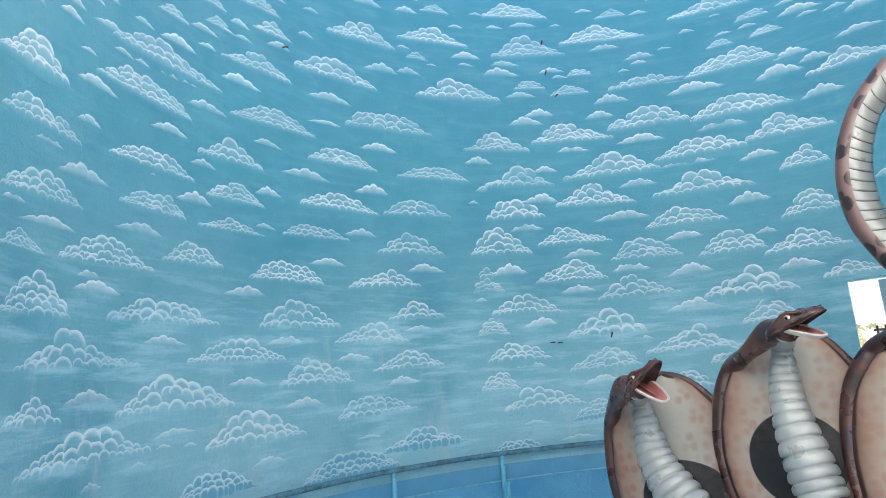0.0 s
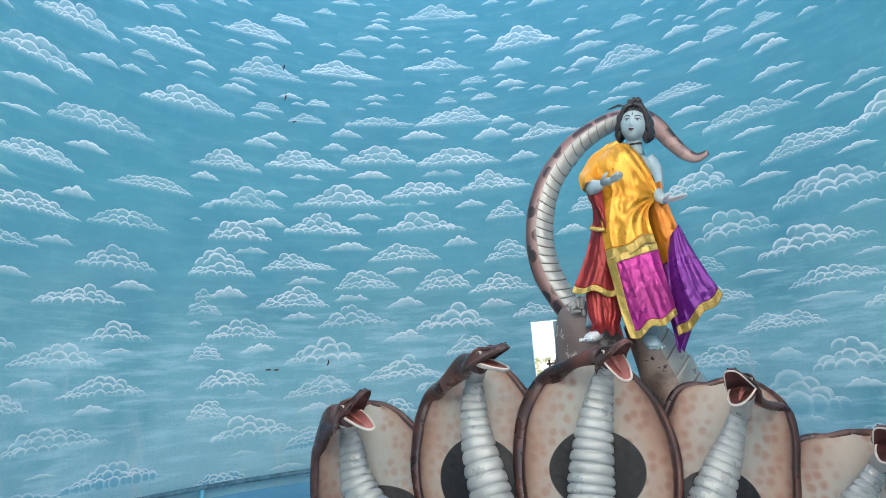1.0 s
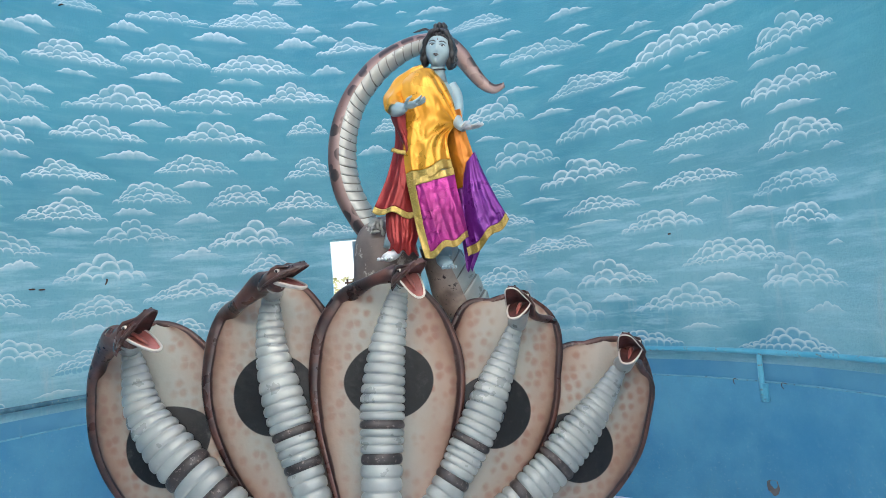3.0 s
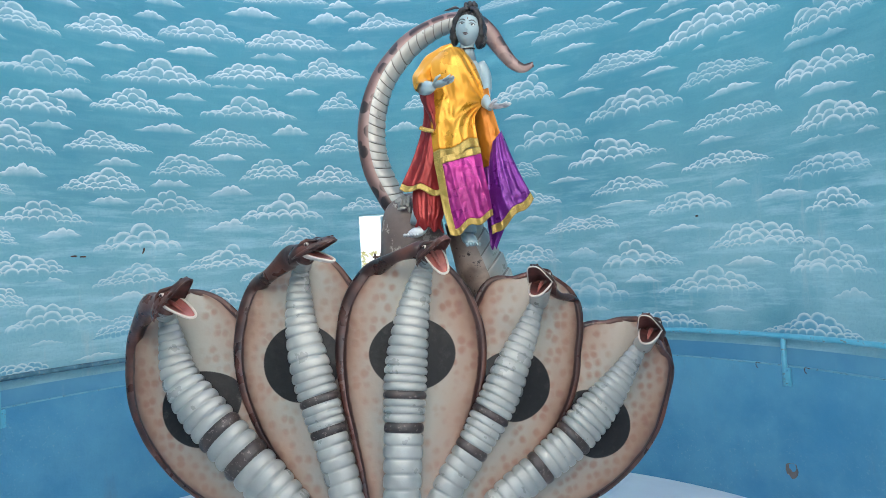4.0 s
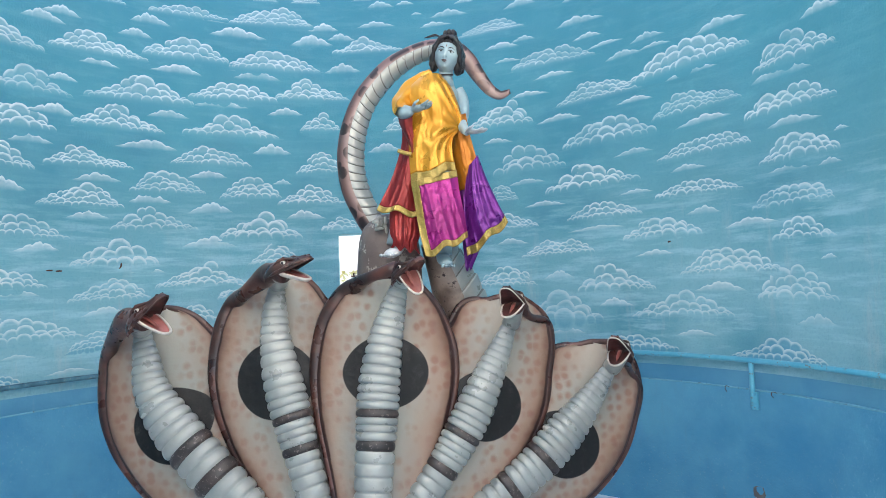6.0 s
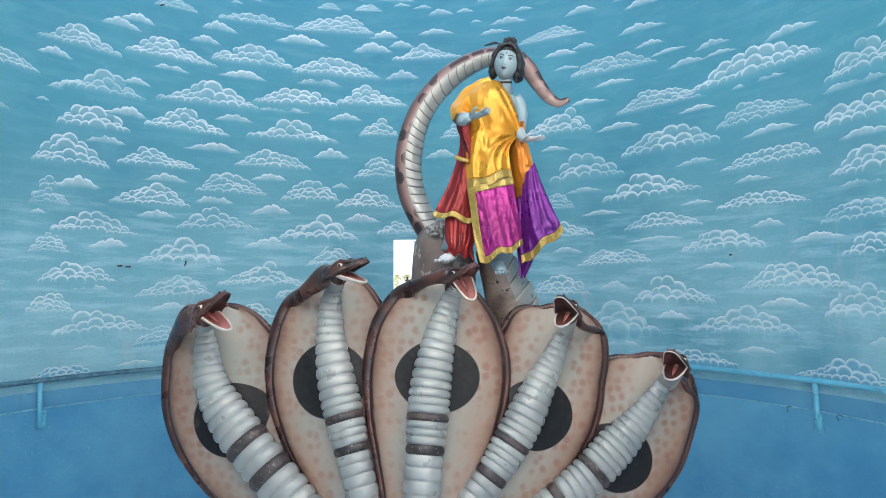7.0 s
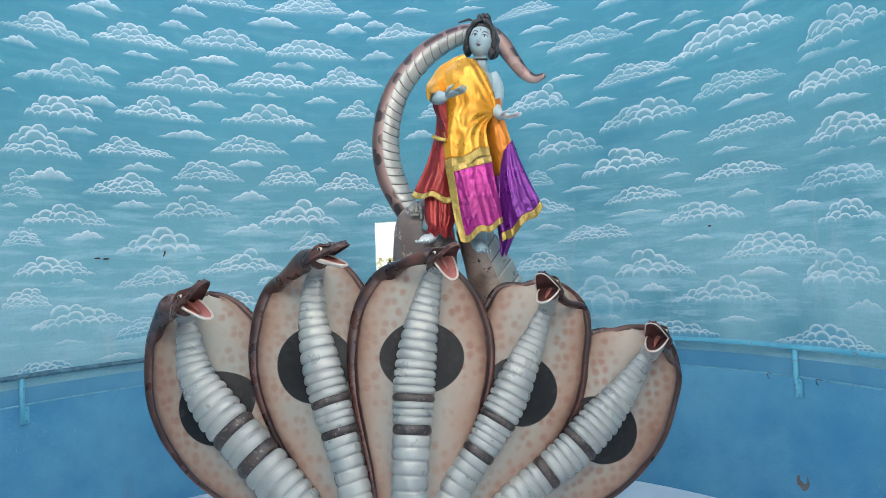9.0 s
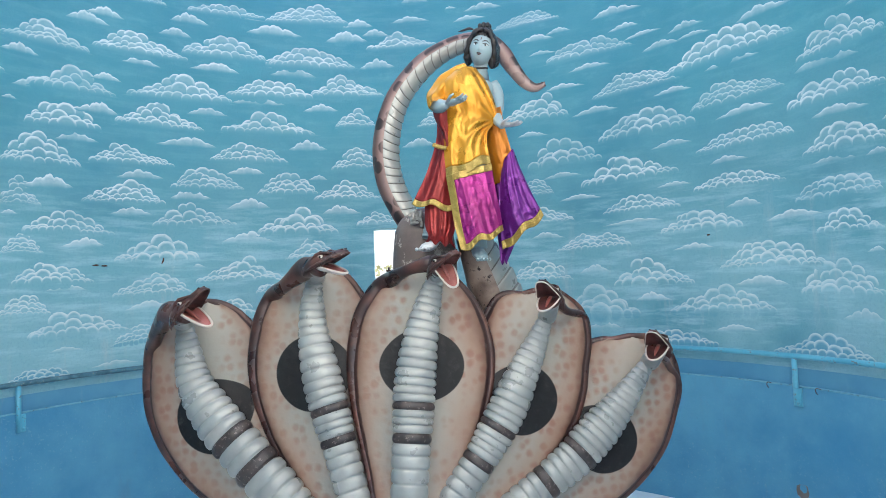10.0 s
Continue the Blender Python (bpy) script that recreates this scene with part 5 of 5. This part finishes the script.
drape([(-0.019, 3.050, 2.458), (-0.017, 3.050, 2.395), (0.018, 3.050, 2.313), (0.031, 3.050, 2.239)], [(0.048, 3.000, 2.415), (0.046, 3.020, 2.358), (0.054, 3.030, 2.280), (0.056, 3.030, 2.208)], 1.2, 0.008, 27, [RED, RED], "sleeve_lining", "red lining of the hanging sleeve", "shawl", belly=0.02, n=24, m=24)
drape([(0.215, 3.110, 2.405), (0.215, 3.110, 2.298), (0.222, 3.110, 2.160), (0.240, 3.110, 2.037)], [(0.303, 3.070, 2.433), (0.317, 3.060, 2.330), (0.340, 3.050, 2.226), (0.362, 3.050, 2.123)], 1.4, 0.012, 31, [AMBER, GOLD], "amber_sash", "amber satin sash end hanging from the arm", "sash", belly=0.02)
# magenta and purple panels with gold borders
drape([(0.027, 3.000, 2.097), (0.041, 3.000, 1.996), (0.057, 2.990, 1.863), (0.082, 2.980, 1.742)], [(0.243, 3.010, 2.148), (0.253, 3.000, 2.040), (0.269, 2.990, 1.933), (0.281, 2.980, 1.822)], 1.9, 0.022, 41, [MAGENTA, GOLD], "magenta_cloth", "shiny magenta cloth panel with broad gold border", "cloth", hem=0.085, side_hem=0.16, head_hem=0.10, belly=0.03, flare=0.5)
drape([(0.300, 3.050, 2.166), (0.277, 3.040, 2.018), (0.269, 3.030, 1.871), (0.278, 3.020, 1.735)], [(0.350, 3.040, 2.224), (0.381, 3.030, 2.119), (0.426, 3.010, 1.995), (0.472, 3.000, 1.889)], 1.8, 0.028, 45, [PURPLE, GOLD], "purple_cloth", "violet satin cloth end with gold border", "cloth", hem=0.10, belly=0.02, flare=0.6)
drape([(0.246, 3.110, 2.165), (0.256, 3.100, 1.918), (0.268, 3.080, 1.754), (0.270, 3.070, 1.687)], [(0.344, 3.110, 2.161), (0.362, 3.090, 1.899), (0.357, 3.080, 1.817), (0.296, 3.070, 1.683)], 1.3, 0.012, 47, [PURPLE, PURPLE], "purple_lining", "dark violet back of the hanging cloth", "cloth", belly=0.01, n=26, m=26)

# ---------------------------------------------------------------- door, ironwork and outside
def box_on_ring(bm, a0, a1, z0, z1, r0, r1, mat=0):
    rows = []
    for r, zz in ((r1, z0), (r0, z0), (r0, z1), (r1, z1), (r1, z0)):
        rows.append([ring(a, zz, r) for a in np.linspace(a0, a1, 6)])
    vs = grid(bm, rows, mat)
    for col in (0, -1):
        bm.faces.new([vs[k][col] for k in range(4)]).material_index = mat


LEAF = make_plain("grey_blue_door_paint", (0.16, 0.27, 0.34), (0.22, 0.34, 0.40), 5.0, 0.5, chips=(0.30, 0.30, 0.29))
door = new("door_leaf")
tagged(door, "narrow painted metal door leaf behind the statue, bolt undone", "door", kind="structure")
bm = bmesh.new()
box_on_ring(bm, -1.0, DOOR_A1 - 0.1, 0.02, DOOR_H - 0.02, RAD + 0.06, RAD + 0.10)
part("leaf", bm, LEAF, door, smooth=False)
bm = bmesh.new()
p = Vector(ring(-1.75, 1.70, RAD + 0.05))
tube(bm, [p + Vector((-0.045, 0, 0)), p, p + Vector((0.10, 0, 0))], [0.008, 0.009, 0.009], 10, 0, (0, 0, 1))
for dx in (-0.03, 0.02):
    slab(bm, p + Vector((dx, -0.012, -0.03)), p + Vector((dx + 0.014, 0.012, 0.03)), 0.003)
part("bolt", bm, RUST, door, "dark rusty sliding bolt")

for a, ln, seed in ((58.5, 0.035, 1), (65.0, 0.042, 2)):
    bm = bmesh.new()
    b0 = ring(a, LIP - 0.03, RAD - 0.055)
    o = (ring(a, 0, 1.0) - ring(a, 0, 2.0)).normalized()
    s = Vector((o.y, -o.x, 0))
    tube(bm, spline([tuple(b0 + o * -0.005), tuple(b0 + o * 0.012 + Vector((0, 0, 0.02))), tuple(b0 + o * 0.02 - s * 0.012 + Vector((0, 0, 0.040))), tuple(b0 + o * 0.02 - s * ln + Vector((0, 0, 0.037)))], 14), [0.0022] * 14, 8, 0, (0, 0, 1))
    tagged(link("iron_hook", bm, RUST), "bent rusty iron bar sticking out of the ledge", "hook", "hooks on the ledge")

bm = bmesh.new()
rnd = random.Random(4)
hole_c = ring(62.4, 0.252, RAD - 0.049)
inward = (ring(62.4, 0, 1.0) - ring(62.4, 0, 2.0)).normalized()
side = Vector((-inward.y, inward.x, 0))
outer, inner = [], []
for k in range(14):
    q = 2 * math.pi * k / 14
    rr = rnd.uniform(0.75, 1.2)
    outer.append(hole_c + side * (0.042 * rr * math.cos(q)) + Vector((0, 0, 0.055 * rr * math.sin(q))) + inward * 0.004)
    inner.append(hole_c + side * (0.022 * rr * math.cos(q)) + Vector((0, 0, 0.02 + 0.026 * rr * math.sin(q))) + inward * 0.001)
vs = grid(bm, [outer, inner], 0, True)
# flat dark face: the shade inside the hole is only coloured on
bm.faces.new(vs[1]).material_index = 1
tagged(link("broken_plaster", bm, [TRUNK, DARK_RED], smooth=False), "chipped hole in the blue wall, brown rim, inner shade coloured dark", "wall damage")

# rusty nails and pins left in the painted wall
NAILS = [(-47.8, 1.812, 0.030, 0.000), (-46.6, 1.807, 0.030, 0.000), (-38.4, 1.837, 0.009, 0.039), (50.8, 1.841, 0.022, 0.004), (-88.9, 3.834, 0.035, 0.009), (-42.4, 3.800, 0.022, 0.009), (-43.9, 4.272, 0.009, 0.035), (-43.8, 4.003, 0.009, 0.035)]
for a, zz, w, h in NAILS:
    bm = bmesh.new()
    p = ring(a, zz, RAD - 0.012)
    o = (ring(a, 0, 1.0) - ring(a, 0, 2.0)).normalized()
    s = Vector((-o.y, o.x, 0))
    tube(bm, [p - s * w * 0.5 + Vector((0, 0, -h * 0.5)) - o * 0.01, p + o * 0.012, p + s * w * 0.5 + Vector((0, 0, h * 0.5)) + o * 0.002], [0.004, 0.006, 0.005], 8, 0, tuple(o))
    tagged(link("wall_pin", bm, RUST), "small rusty pin in the painted wall", "pin", "pins in the sky wall")

# outside the far door: a pale wall and a low shrub in the sun
bm = bmesh.new()
slab(bm, (-5.0, 12.0, -0.02), (5.0, 12.25, 3.2), 0.02)
tagged(link("yard_wall", bm, make_plain("lime_washed_wall", (0.72, 0.70, 0.64), (0.80, 0.78, 0.72), 2.0, 0.8)), "sunlit lime-washed yard wall outside", "yard wall", kind="structure")
LEAVES = make_plain("shrub_leaves", (0.42, 0.40, 0.16), (0.55, 0.50, 0.24), 9.0, 0.6)
shrub = new("shrub")
shrub.location = (-0.75, 10.6, 0)
tagged(shrub, "low yellowish green shrub in the sunlit yard", "shrub")
bm = bmesh.new()
rnd = random.Random(8)
for k in range(7):
    q = rnd.uniform(0, 6.28)
    tube(bm, spline([(0, 0, -0.02), (0.1 * math.cos(q), 0.1 * math.sin(q), 0.6), (0.32 * math.cos(q), 0.32 * math.sin(q), rnd.uniform(1.1, 1.7))], 8), [0.02, 0.018, 0.016, 0.013, 0.011, 0.009, 0.006, 0.003], 6)
part("stem", bm, RUST, shrub)
bm = bmesh.new()
for k in range(420):
    q, r = rnd.uniform(0, 6.28), rnd.uniform(0.05, 0.5)
    p = Vector((r * math.cos(q), r * math.sin(q), rnd.uniform(0.5, 1.85)))
    d = Vector((rnd.uniform(-1, 1), rnd.uniform(-1, 1), rnd.uniform(-0.3, 1))).normalized() * rnd.uniform(0.06, 0.13)
    s = d.cross(Vector((rnd.uniform(-1, 1), rnd.uniform(-1, 1), 1))).normalized() * 0.03
    bm.faces.new([bm.verts.new(x) for x in (p, p + d * 0.5 + s, p + d, p + d * 0.5 - s)])
part("leaves", bm, LEAVES, shrub, smooth=False)
